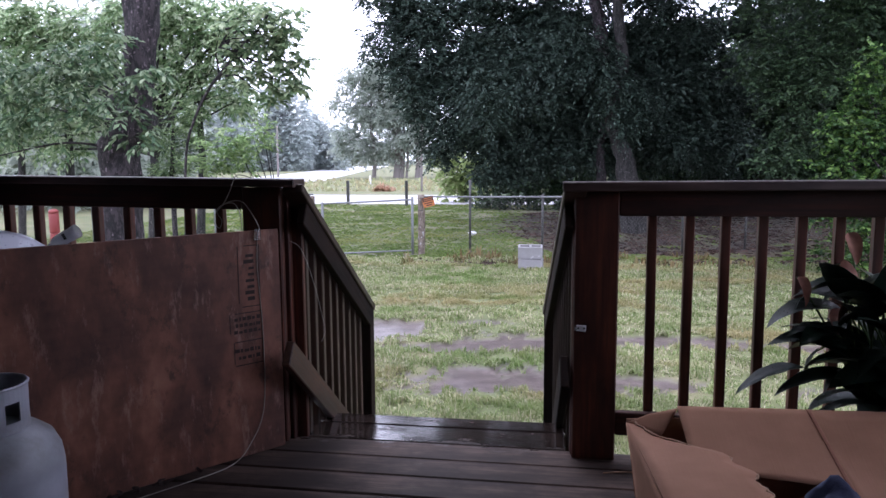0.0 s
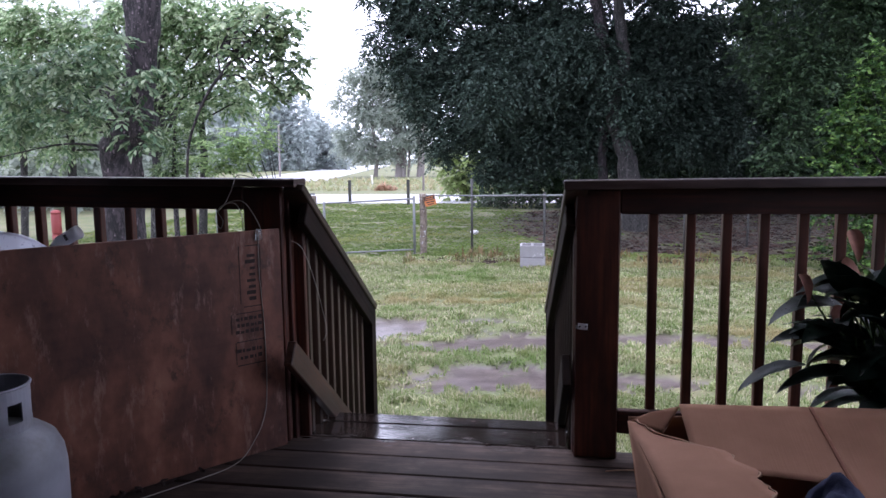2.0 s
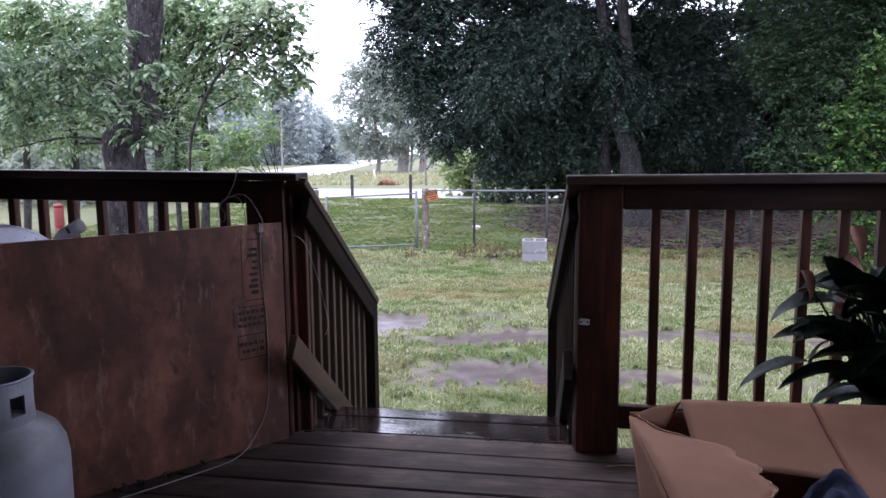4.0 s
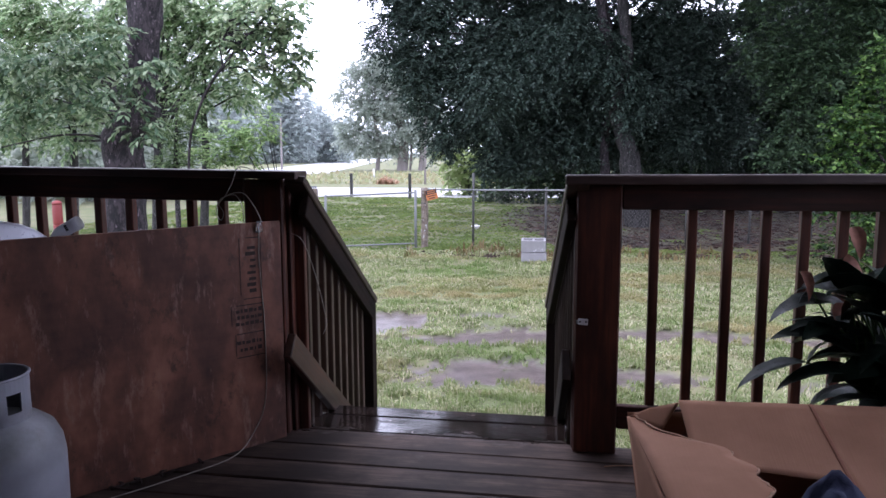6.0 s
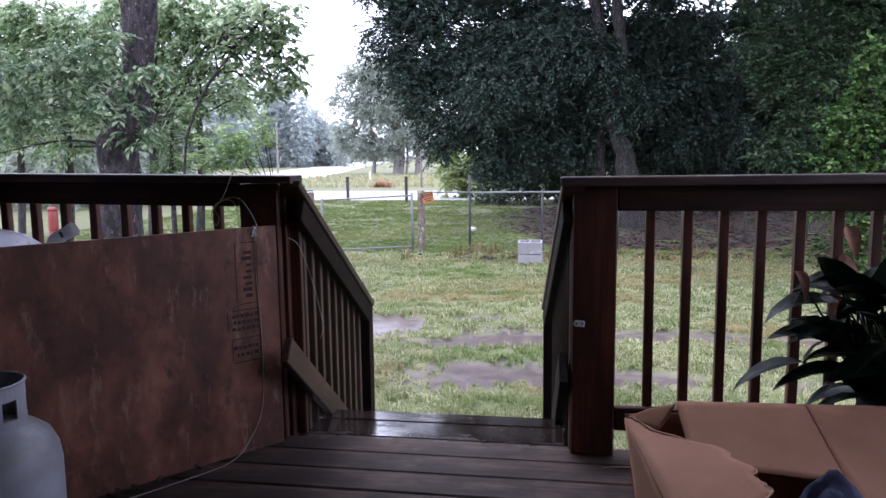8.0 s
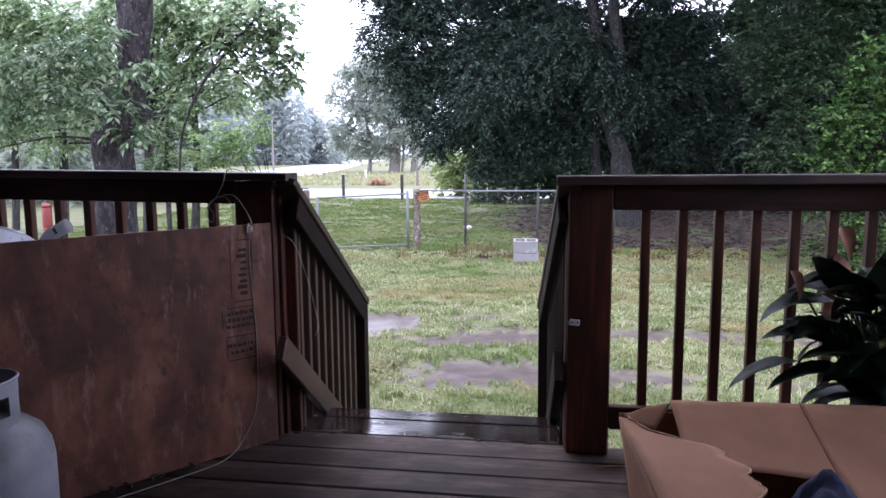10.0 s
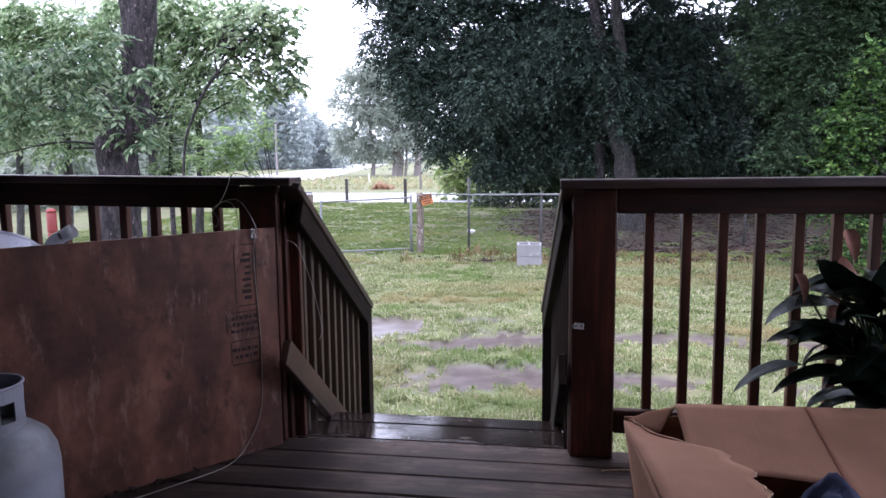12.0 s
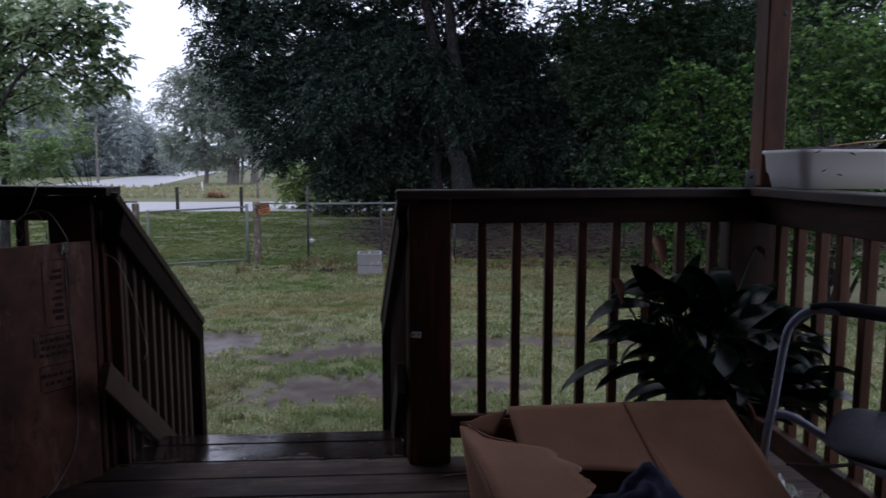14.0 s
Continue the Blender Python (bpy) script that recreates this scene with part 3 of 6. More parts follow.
# ---- porch: house wall, ceiling, deck ----
def wall_with(name, x0, x1, y0, y1, z0, z1, mat_, label, category):
    return tagged(put(name, block(x1 - x0, y1 - y0, z1 - z0, mat_, 0.0), pose((x0 + x1) / 2, (y0 + y1) / 2, (z0 + z1) / 2)), label, category, kind="structure")


house = wall_with("wall_house", -5.2, 4.0, -2.15, -2.0, GROUND, 2.36, M_SIDING, "unseen house wall, siding very dark to cut bounce light", "wall")
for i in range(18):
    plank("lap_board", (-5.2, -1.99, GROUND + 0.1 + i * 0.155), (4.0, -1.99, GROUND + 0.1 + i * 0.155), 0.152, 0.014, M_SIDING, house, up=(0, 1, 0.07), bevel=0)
# Two unseen walls, added to limit the light entering the porch.
wall_with("wall_end", -5.2, -5.1, -2.0, 2.2, GROUND, 2.36, M_SIDING, "unseen wall added to block light at the porch end", "wall")
wall_with("wall_side", 1.95, 2.05, -2.0, 0.6, GROUND, 2.36, M_SIDING, "unseen wall added to block light from the porch side", "wall")
# Ceiling and roof height and overhang are set to cut light, out of view.
wall_with("ceiling", -5.2, 1.9, -2.0, 2.6, 2.36, 2.4, M_CEILING, "unseen porch ceiling, set low to dim the deck", "ceiling")
# Unseen beams, added above the view to hold sky light off the plywood.
wall_with("wall_header_front", -5.1, 1.79, 2.09, 2.19, 2.08, 2.36, M_RAIL, "unseen front beam added to keep sky light out", "beam")
wall_with("wall_header_side", 1.69, 1.79, -2.0, 2.087, 2.08, 2.36, M_RAIL, "unseen side beam added to keep sky light out", "beam")
wall_with("roof", -5.3, 2.1, -2.2, 2.7, 2.41, 2.52, M_ROOF, "unseen porch roof, set low to dim the deck", "roof")

floor = tagged(new("floor"), "weathered grey-brown deck boards, wet at the edge", "deck", kind="structure")
floor.empty_display_size = 0.1
rng = random.Random(5)
PITCH = 0.173
for i in range(24):
    y = 2.185 - PITCH * (i + 0.5)
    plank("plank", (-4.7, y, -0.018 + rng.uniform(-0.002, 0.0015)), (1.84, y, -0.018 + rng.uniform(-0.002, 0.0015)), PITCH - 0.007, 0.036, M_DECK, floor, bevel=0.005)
for y, w, x0, x1 in ((2.2845, 0.19, -1.035, 0.213), (2.448, 0.122, -1.045, 0.213)):
    plank("plank", (x0, y, -0.02), (x1, y, -0.018), w, 0.036, M_DECK, floor, bevel=0.006)
plank("rim_board", (-4.7, 2.165, -0.13), (1.84, 2.165, -0.13), 0.18, 0.038, M_DECK, floor, up=(0, 1, 0))
plank("rim_board", (-1.04, 2.475, -0.13), (0.2, 2.475, -0.13), 0.18, 0.038, M_DECK, floor, up=(0, 1, 0))
for x in (-4.6, -3.2, -1.9, -0.5, 0.9, 1.75):
    for y in (-1.8, 0.2, 2.1):
        plank("deck_post", (x, y, GROUND - 0.1), (x, y, -0.04), 0.09, 0.09, M_DECK, floor, up=(0, 1, 0))
for x in (-4.6, -1.9, 1.75):
    plank("joist", (x, -1.9, -0.13), (x, 2.14, -0.13), 0.038, 0.18, M_DECK, floor)

stairs = thing("stairs", (-0.42, 2.8, GROUND), "short wooden stair from the deck to the lawn", "stairs", kind="structure")
for k, (y, z) in enumerate(((2.66, -0.2), (2.94, -0.38))):
    for dy in (-0.07, 0.075):
        plank("tread", (-0.9, y + dy, z), (0.1, y + dy, z), 0.138, 0.036, M_DECK, stairs)
for x in (-0.99, 0.14):
    plank("stringer", (x, 2.5, -0.2), (x, 3.16, -0.62), 0.04, 0.2, M_DECK, stairs)


# ---- railings ----
def baluster_at(parent, x, y, z0, z1, mat_, s=0.037, turn=0):
    return plank("baluster", (x, y, z0), (x + rng.uniform(-0.004, 0.004), y, z1), s, s, mat_, parent, up=(math.sin(turn), math.cos(turn), 0), bevel=0.003)


right = thing("railing", (0.9, 2.14, 0), "red-brown stained railing with square balusters", "railing", "deck railings")
plank("post", (0.3235, 2.122, 0.0), (0.3235, 2.122, 1.117), 0.177, 0.04, M_RAIL, right, up=(0, 1, 0), bevel=0.006)
plank("post_core", (0.275, 2.195, -0.4), (0.275, 2.195, 1.117), 0.09, 0.1, M_RAIL, right, up=(0, 1, 0))
plank("cap_rail", (0.187, 2.118, 1.137), (1.8, 2.118, 1.143), 0.14, 0.036, M_CAP, right)
# Rails and corner post take the copy with cap shade in its colour.
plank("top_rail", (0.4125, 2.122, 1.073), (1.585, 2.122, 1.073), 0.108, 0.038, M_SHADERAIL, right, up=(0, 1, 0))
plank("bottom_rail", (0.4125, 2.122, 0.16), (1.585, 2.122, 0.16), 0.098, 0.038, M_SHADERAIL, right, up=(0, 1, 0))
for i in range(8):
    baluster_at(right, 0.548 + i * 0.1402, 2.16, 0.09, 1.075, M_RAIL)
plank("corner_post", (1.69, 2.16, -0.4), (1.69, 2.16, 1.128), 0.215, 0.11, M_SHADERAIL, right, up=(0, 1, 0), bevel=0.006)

side = thing("railing", (1.74, 0.2, 0), "red-brown stained side railing with square balusters", "railing", "deck railings")
plank("cap_rail", (1.7, 2.045, 1.1475), (1.7, -1.95, 1.1475), 0.15, 0.036, M_CAP, side)
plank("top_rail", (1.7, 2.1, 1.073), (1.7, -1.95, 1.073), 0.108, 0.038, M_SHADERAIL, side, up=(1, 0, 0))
plank("bottom_rail", (1.7, 2.1, 0.16), (1.7, -1.95, 0.16), 0.098, 0.038, M_RAIL, side, up=(1, 0, 0))
for i in range(28):
    # First eight balusters use the lighter copy, as if lit from outside.
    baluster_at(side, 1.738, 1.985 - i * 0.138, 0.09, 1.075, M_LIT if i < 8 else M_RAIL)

left = thing("railing", (-2.6, 2.14, 0), "dark stained railing behind a plywood sheet", "railing", "deck railings")
plank("post", (-1.095, 2.122, 0.0), (-1.095, 2.122, 1.135), 0.175, 0.04, M_RAIL, left, up=(0, 1, 0), bevel=0.006)
plank("post_core", (-1.035, 2.195, -0.4), (-1.035, 2.195, 1.13), 0.09, 0.1, M_RAIL, left, up=(0, 1, 0))
plank("cap_rail", (-4.7, 2.118, 1.207), (-0.925, 2.118, 1.153), 0.14, 0.034, M_CAP, left)
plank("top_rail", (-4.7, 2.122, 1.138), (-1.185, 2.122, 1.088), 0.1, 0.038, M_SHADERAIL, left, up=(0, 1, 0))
plank("bottom_rail", (-4.7, 2.122, 0.16), (-1.185, 2.122, 0.16), 0.098, 0.038, M_RAIL, left, up=(0, 1, 0))
for i in range(22):
    baluster_at(left, -1.305 - i * 0.1505, 2.16, 0.09, 1.085 + i * 0.0015, M_RAIL)
plank("post", (-4.7, 2.122, -0.4), (-4.7, 2.122, 1.13), 0.15, 0.09, M_RAIL, left, up=(0, 1, 0))


def stair_rail(x0, x1, z_top, z_end, inner):
    """A sloping stair rail with its balusters; x0 at the deck, x1 at the foot."""
    ob = thing("stair_railing", ((x0 + x1) / 2, 2.7, GROUND), "weathered sloping stair railing with close balusters", "railing", "stair railings")
    y0, y1 = 2.1, 3.25
    slope = (z_end - z_top) / (y1 - y0)

    def at(y, dz=0.0, dx=0.0):
        u = (y - y0) / (y1 - y0)
        return (x0 + (x1 - x0) * u + dx, y, z_top + slope * (y - y0) + dz)

    plank("cap_rail", at(2.075), at(3.3), 0.09, 0.036, M_STAIR, ob, "greyish sloping hand rail")
    # Side board and end post have their backlit shade put into the colour.
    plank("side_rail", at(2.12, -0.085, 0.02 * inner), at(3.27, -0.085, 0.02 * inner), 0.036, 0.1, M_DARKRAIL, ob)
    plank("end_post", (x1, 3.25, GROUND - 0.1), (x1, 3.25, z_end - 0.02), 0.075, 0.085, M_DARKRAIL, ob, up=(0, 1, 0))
    for i in range(9):
        y = 2.25 + i * 0.112
        p = at(y)
        plank("baluster", (p[0] - 0.022 * inner, y, p[2] - 1.3), (p[0] - 0.022 * inner, y, p[2] - 0.045), 0.034, 0.034, M_STAIR, ob, up=(0, 1, 0), bevel=0.003)
    return ob, at


lrail, lat = stair_rail(-0.94, -0.955, 1.12, 0.4, 1)
plank("lower_rail", (-0.922, 1.92, 0.46), (-0.92, 2.95, -0.33), 0.036, 0.108, M_BOARD, lrail, "brown weathered sloping lower board")
plank("trim_board", (-0.985, 2.2, -0.03), (-0.985, 2.2, 1.08), 0.03, 0.08, M_RAIL, lrail, up=(1, 0, 0))
rrail, rat = stair_rail(0.235, 0.135, 1.115, 0.4, -1)
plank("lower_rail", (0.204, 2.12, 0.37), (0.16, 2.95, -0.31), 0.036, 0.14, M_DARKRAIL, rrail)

clip = thing("latch_plate", (0.268, 2.1, 0.56), "small bent metal latch plate screwed to post", "latch")
plate = put("plate", block(0.04, 0.006, 0.026, M_ZINC, 0.002), pose(0.268, 2.098, 0.56, 0, 4, 0), clip)
for dx in (-0.012, 0.012):
    put("screw", lathe([(0.004, 0), (0.004, 0.003), (0.002, 0.004)], M_DARKMETAL, 8), pose(0.268 + dx, 2.0945, 0.561, 90, 0, 0), plate)
put("hook", tube_mesh([(0.25, 2.095, 0.558), (0.244, 2.085, 0.556), (0.243, 2.083, 0.568)], 0.003, M_GALV, 6), Matrix(), clip)

# corner post that carries the roof, with its bracket
corner = thing("porch_post", (1.737, 2.135, 1.166), "brown square porch post standing on the railing", "post")
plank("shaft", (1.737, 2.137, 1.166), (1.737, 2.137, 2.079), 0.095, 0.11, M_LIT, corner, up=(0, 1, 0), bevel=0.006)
bracket = put("bracket", block(0.045, 0.004, 0.07, M_ZINC, 0.001), pose(1.64, 2.07, 1.201), corner, "small galvanized angle bracket")
put("bolt", lathe([(0.006, 0), (0.006, 0.004), (0.003, 0.005)], M_BLACK, 8), pose(1.64, 2.067, 1.206, 90, 0, 0), bracket)
put("knot", lathe([(0.012, 0), (0.009, 0.0015), (0.004, 0.002)], M_BLACK, 10), pose(1.757, 2.083, 1.86, 90, 0, 0), corner)

# ---- plywood sheet against the left rail ----
BX, BY = -1.012, 2.074
DX, DY = -0.635, -0.773
ply = thing("plywood_sheet", (BX, BY, 0), "reddish stained plywood sheet standing on the deck", "plywood")
LEN = 1.75
pm = block(LEN, 0.96, 0.012, M_PLY, 0.002)
mid = Vector((BX + DX * LEN / 2, BY + DY * LEN / 2, 0.4815))
xa, ya = Vector((-DX, -DY, 0)), Vector((0, 0, 1))
za = xa.cross(ya)
pmat = Matrix((xa, ya, za)).transposed().to_4x4()
pmat.translation = mid
put("sheet", pm, pmat, ply)


def on_board(s, z, off=0.0085):
    """A place on the sheet's near face, s from its right end."""
    p = Vector((BX + DX * s, BY + DY * s, z)) + za * off
    m = pmat.copy()
    m.translation = p
    return m


def ink(s0, s1, z0, z1):
    put("ink_bar", block(s1 - s0, z1 - z0, 0.001, M_INK, 0.0), on_board((s0 + s1) / 2, (z0 + z1) / 2, 0.0072), ply, "faded dark printing")


# stamped print: frames and rows of unreadable marks
for s0, s1, z0, z1 in ((0.095, 0.19, 0.645, 0.9), (0.09, 0.235, 0.52, 0.62), (0.09, 0.22, 0.4, 0.5)):
    for zz in (z0, z1):
        if rng.random() < 0.8:
            ink(s0, s1 - rng.uniform(0, 0.03), zz - 0.002, zz + 0.002)
    for ss in (s0, s1):
        ink(ss - 0.0015, ss + 0.0015, z0 + rng.uniform(0, 0.03), z1)
for i in range(8):
    z = 0.67 + i * 0.026
    ink(0.12, 0.12 + rng.uniform(0.02, 0.045), z, z + rng.uniform(0.008, 0.016))
for i in range(3):
    s = 0.1
    while s < 0.21:
        w = rng.uniform(0.006, 0.02)
        ink(s, s + w, 0.535 + i * 0.027, 0.535 + i * 0.027 + rng.uniform(0.008, 0.017))
        s += w + rng.uniform(0.003, 0.008)
for i in range(2):
    s = 0.105
    while s < 0.2:
        w = rng.uniform(0.006, 0.022)
        ink(s, s + w, 0.425 + i * 0.03, 0.425 + i * 0.03 + rng.uniform(0.012, 0.02))
        s += w + rng.uniform(0.004, 0.01)


def board_pt(s, z, off):
    return tuple(on_board(s, z, off).translation)


wire = thing("wire", board_pt(0.12, 0.97, 0.02), "thin loose wire looped over rail and plywood", "wire")
put("strand", tube_mesh([(-1.116, 2.06, 1.175), (-1.146, 2.05, 1.187), (-1.177, 2.04, 1.183), (-1.201, 2.03, 1.119), (-1.229, 2.02, 1.065), (-1.263, 2.02, 1.031), (-1.27, 2.02, 0.993), (-1.249, 2.02, 0.965), (-1.237, 2.02, 0.998), (-1.253, 2.015, 1.037), (-1.203, 2.01, 1.075), (-1.142, 2.01, 1.08), (-1.095, 2.0, 1.034), (-1.06, 1.995, 0.969), board_pt(0.1, 0.95, 0.012), board_pt(0.105, 0.8, 0.01), board_pt(0.09, 0.5, 0.01), board_pt(0.1, 0.2, 0.012), board_pt(0.17, 0.06, 0.02),
                         board_pt(0.28, 0.006, 0.06), board_pt(0.5, 0.004, 0.09), board_pt(0.8, 0.004, 0.1), board_pt(1.05, 0.004, 0.08)], 0.002, M_WIRE, 6), Matrix(), wire)
put("strand", tube_mesh([(-1.263, 2.02, 1.031), (-1.242, 2.025, 1.06), (-1.185, 2.03, 1.07), (-1.155, 2.03, 1.013), (-1.158, 2.04, 0.916)], 0.002, M_WIRE, 6), Matrix(), wire)
put("plastic_tag", sheet_mesh([board_pt(0.12, 0.92, 0.016), board_pt(0.085, 0.92, 0.016), board_pt(0.09, 0.965, 0.018), board_pt(0.115, 0.968, 0.02)], M_FILM, 0.002, 4, 4, 0.01), Matrix(), wire)
cord = thing("cord", (-0.97, 2.2, 0.9), "pale thin cord hanging beside stair balusters", "cord")
put("strand", tube_mesh([(-0.985, 2.14, 0.9), (-0.94, 2.16, 0.86), (-0.9, 2.2, 0.7), (-0.885, 2.25, 0.55), (-0.88, 2.27, 0.47), (-0.9, 2.28, 0.42)], 0.002, M_WIRE, 6), Matrix(), cord)
for i in range(9):
    s, o = rng.uniform(0.25, 0.75), rng.uniform(0.015, 0.05)
    q = Vector(board_pt(s, 0.004, o))
    tw = thing("leaf_scrap", q, "dark curled leaf scrap lying on deck boards", "leaf", "scraps by the plywood")
    put("scrap", tube_mesh([q, q + Vector((rng.uniform(-0.03, 0.03), rng.uniform(-0.02, 0.02), 0.012)), q + Vector((rng.uniform(-0.05, 0.05), rng.uniform(-0.03, 0.03), 0.004))], [0.006, 0.005, 0.002], M_INK, 5), Matrix(), tw)
twig = thing("twig", (0.42, 1.98, 0.003), "thin dry twig lying on the deck", "twig")
put("stick", tube_mesh([(0.36, 1.97, 0.004), (0.43, 1.985, 0.006), (0.55, 2.0, 0.004)], 0.0025, M_CARD_EDGE, 5), Matrix(), twig)

# ---- gas tank ----
tank = thing("gas_tank", (-1.375, 0.92, 0), "dull pale grey gas cylinder with scuffed paint", "gas tank")
TM = pose(-1.445, 0.93, 0) @ Matrix.Diagonal((1, 1, 0.945, 1))
put("foot_ring", lathe([(0.13, 0), (0.135, 0.03), (0.13, 0.05)], M_RUST), TM, tank)
shell = put("shell", lathe([(0.1, 0.02), (0.16, 0.05), (0.188, 0.11), (0.19, 0.3), (0.19, 0.385), (0.184, 0.43), (0.165, 0.475), (0.13, 0.505), (0.08, 0.52), (0.0, 0.523)], M_TANK, 40), TM, tank)
bm = bmesh.new()
R, N = 0.106, 44
for i in range(N):
    a = 2 * math.pi * i / N
    if 3.0 < a < 4.0:
        continue
    hole = 5.82 < a < 6.26 or 0.5 < a < 1.05 or 2.0 < a < 2.5
    b = 2 * math.pi * (i + 1) / N
    for z0, z1 in (((0.5, 0.545), (0.605, 0.65)) if hole else ((0.5, 0.65),)):
        ring = []
        for r in (R, R - 0.005):
            ring.append([bm.verts.new((r * math.cos(q), r * math.sin(q), z)) for q, z in ((a, z0), (b, z0), (b, z1), (a, z1))])
        o, k = ring
        bm.faces.new(o), bm.faces.new(k[::-1])
        for j in range(4):
            bm.faces.new((o[j], k[j], k[(j + 1) % 4], o[(j + 1) % 4]))
bmesh.ops.remove_doubles(bm, verts=bm.verts[:], dist=0.0004)
collar = put("collar", finish(bm, "collar", M_TANK), TM, tank)
put("collar_rim", tube_mesh([(R * math.cos(a), R * math.sin(a), 0.651) for a in [4.05 + i * 0.26 for i in range(21)]], 0.005, M_TANK, 6, steps=2), TM, collar)
put("valve", lathe([(0.018, 0.52), (0.018, 0.56), (0.03, 0.565), (0.03, 0.59), (0.012, 0.6)], M_DARKMETAL, 12), TM, tank)
for a, z in ((5.3, 0.37), (5.5, 0.33), (5.05, 0.3), (5.75, 0.27)):
    put("chip", lathe([(0.006, 0), (0.004, 0.001), (0.0, 0.0012)], M_BLACK, 7), TM @ Matrix.Rotation(a, 4, "Z") @ pose(0.1895, 0, z, 0, 90, 0), shell)

# ---- grill behind the sheet, bottle, red pole ----
grill = thing("grill", (-2.2, 1.72, 0), "grey-lidded barrel grill standing behind plywood", "grill")
bm = bmesh.new()
prof = [(0.26 * math.cos(a), 0.24 * math.sin(a)) for a in [math.pi * i / 16 for i in range(17)]]
rows = []
for x in (-0.34, -0.335, 0.335, 0.34):
    s = 0.95 if abs(x) > 0.337 else 1
    rows.append([bm.verts.new((p * s, x, q * s)) for p, q in prof])
for a, b in zip(rows, rows[1:]):
    for j in range(16):
        bm.faces.new((a[j], a[j + 1], b[j + 1], b[j]))
bm.faces.new(rows[0]), bm.faces.new(rows[-1][::-1])
put("lid", finish(bm, "lid", M_LID, True), pose(-2.14, 1.62, 0.765, 0, 0, 60), grill)
put("firebox", block(0.62, 0.46, 0.22, M_BLACK, 0.03), pose(-2.14, 1.62, 0.645, 0, 0, -30), grill)
for dx, dy in ((-0.2, -0.15), (0.2, -0.15), (-0.2, 0.15), (0.2, 0.15)):
    plank("leg", (-2.14 + dx, 1.62 + dy, 0), (-2.14 + dx, 1.62 + dy, 0.55), 0.03, 0.03, M_BLACK, grill, up=(0, 1, 0))
put("side_shelf", block(0.2, 0.3, 0.02, M_LID, 0.004), pose(-1.85, 1.86, 0.885, 0, 0, -30), grill)
bottle = thing("spray_bottle", (-1.9, 1.93, 0.9), "white plastic bottle with black marks lying tilted", "bottle")
BM_ = pose(-1.955, 1.93, 0.905, 0, 62, 8)
flask = put("body", lathe([(0.006, -0.04), (0.014, -0.02), (0.024, 0.0), (0.028, 0.02), (0.028, 0.085), (0.03, 0.09), (0.03, 0.11), (0.026, 0.112)], M_WHITE, 18), BM_, bottle)
for i in range(3):
    put("mark", block(0.008, 0.002, 0.012, M_BLACK, 0), BM_ @ pose(-0.01 + i * 0.009, -0.0275, 0.06), flask)
pole = thing("red_pole", (-5.08, 6.0, GROUND), "banded red painted steel post with pale cap", "post")
for i in range(6):
    put("segment", lathe([(0.048, 0), (0.05, 0.01), (0.05, 0.2), (0.046, 0.208)], M_RED, 14), pose(-5.08, 6.0, GROUND + i * 0.212), pole)
put("cap", lathe([(0.05, 0), (0.052, 0.02), (0.03, 0.04), (0.0, 0.045)], M_RED, 14), pose(-5.08, 6.0, GROUND + 6 * 0.212 - 0.004), pole)

# ---- cardboard box with torn flaps ----
carton = thing("cardboard_box", (0.88, 1.05, 0), "large open cardboard box with torn folded flaps", "box")


def card(name, corners, seed, cut=None, nx=16, ny=10, wob=0.008, mat_=None):
    return put(name, sheet_mesh(corners, mat_ or M_CARD, 0.005, nx, ny, wob, seed, cut), Matrix(), carton)


def tear(stops, seed, jag=0.05):
    def cut(u):
        for (a, va), (b, vb) in zip(stops, stops[1:]):
            if u <= b:
                return va + (vb - va) * (u - a) / (b - a) + jag * (noise.noise(Vector((u * 11, seed, 0))) + 0.5 * noise.noise(Vector((u * 31, seed, 3))))
        return stops[-1][1]
    return cut


FLAP_TEAR = tear([(0, 0.1), (0.1, 0.22), (0.13, 0.32), (0.2, 0.62), (0.24, 0.78), (0.3, 0.8), (0.36, 0.93), (0.45, 0.9), (0.6, 0.75), (1, 0.6)], 9, 0.11)
card("bottom", [(0.45, 0.5, 0.006), (1.29, 0.5, 0.006), (1.3, 1.48, 0.006), (0.45, 1.48, 0.006)], 1)
card("side_wall", [(0.45, 1.5, 0.003), (0.5, 0.5, 0.003), (0.485, 0.5, 0.372), (0.398, 1.5, 0.388)], 2)
card("back_wall", [(1.32, 1.505, 0.003), (0.45, 1.505, 0.003), (0.4, 1.51, 0.4), (1.305, 1.51, 0.455)], 3)
card("side_wall", [(1.3, 0.5, 0.003), (1.31, 1.5, 0.003), (1.3, 1.505, 0.43), (1.29, 0.5, 0.06)], 4)
card("front_wall", [(0.5, 0.5, 0.003), (1.3, 0.5, 0.003), (1.29, 0.5, 0.07), (0.49, 0.5, 0.37)], 5)
card("side_flap", [(0.4, 1.5, 0.39), (0.487, 0.5, 0.374), (0.79, 0.52, 0.4), (0.7, 1.48, 0.392)], 6,
     FLAP_TEAR, 48, 8, 0.012)
card("back_flap", [(1.307, 1.5, 0.464), (0.558, 1.5, 0.452), (0.585, 1.0, 0.255), (1.34, 0.92, 0.22)], 7, lambda u: 0.96 if u < 0.42 else 0.56 - 0.04 * u, 36, 12, 0.01)
card("corner_flap", [(0.4, 1.5, 0.388), (0.5, 1.44, 0.37), (0.56, 1.5, 0.445), (0.47, 1.508, 0.418)], 8, None, 8, 5, 0.006)
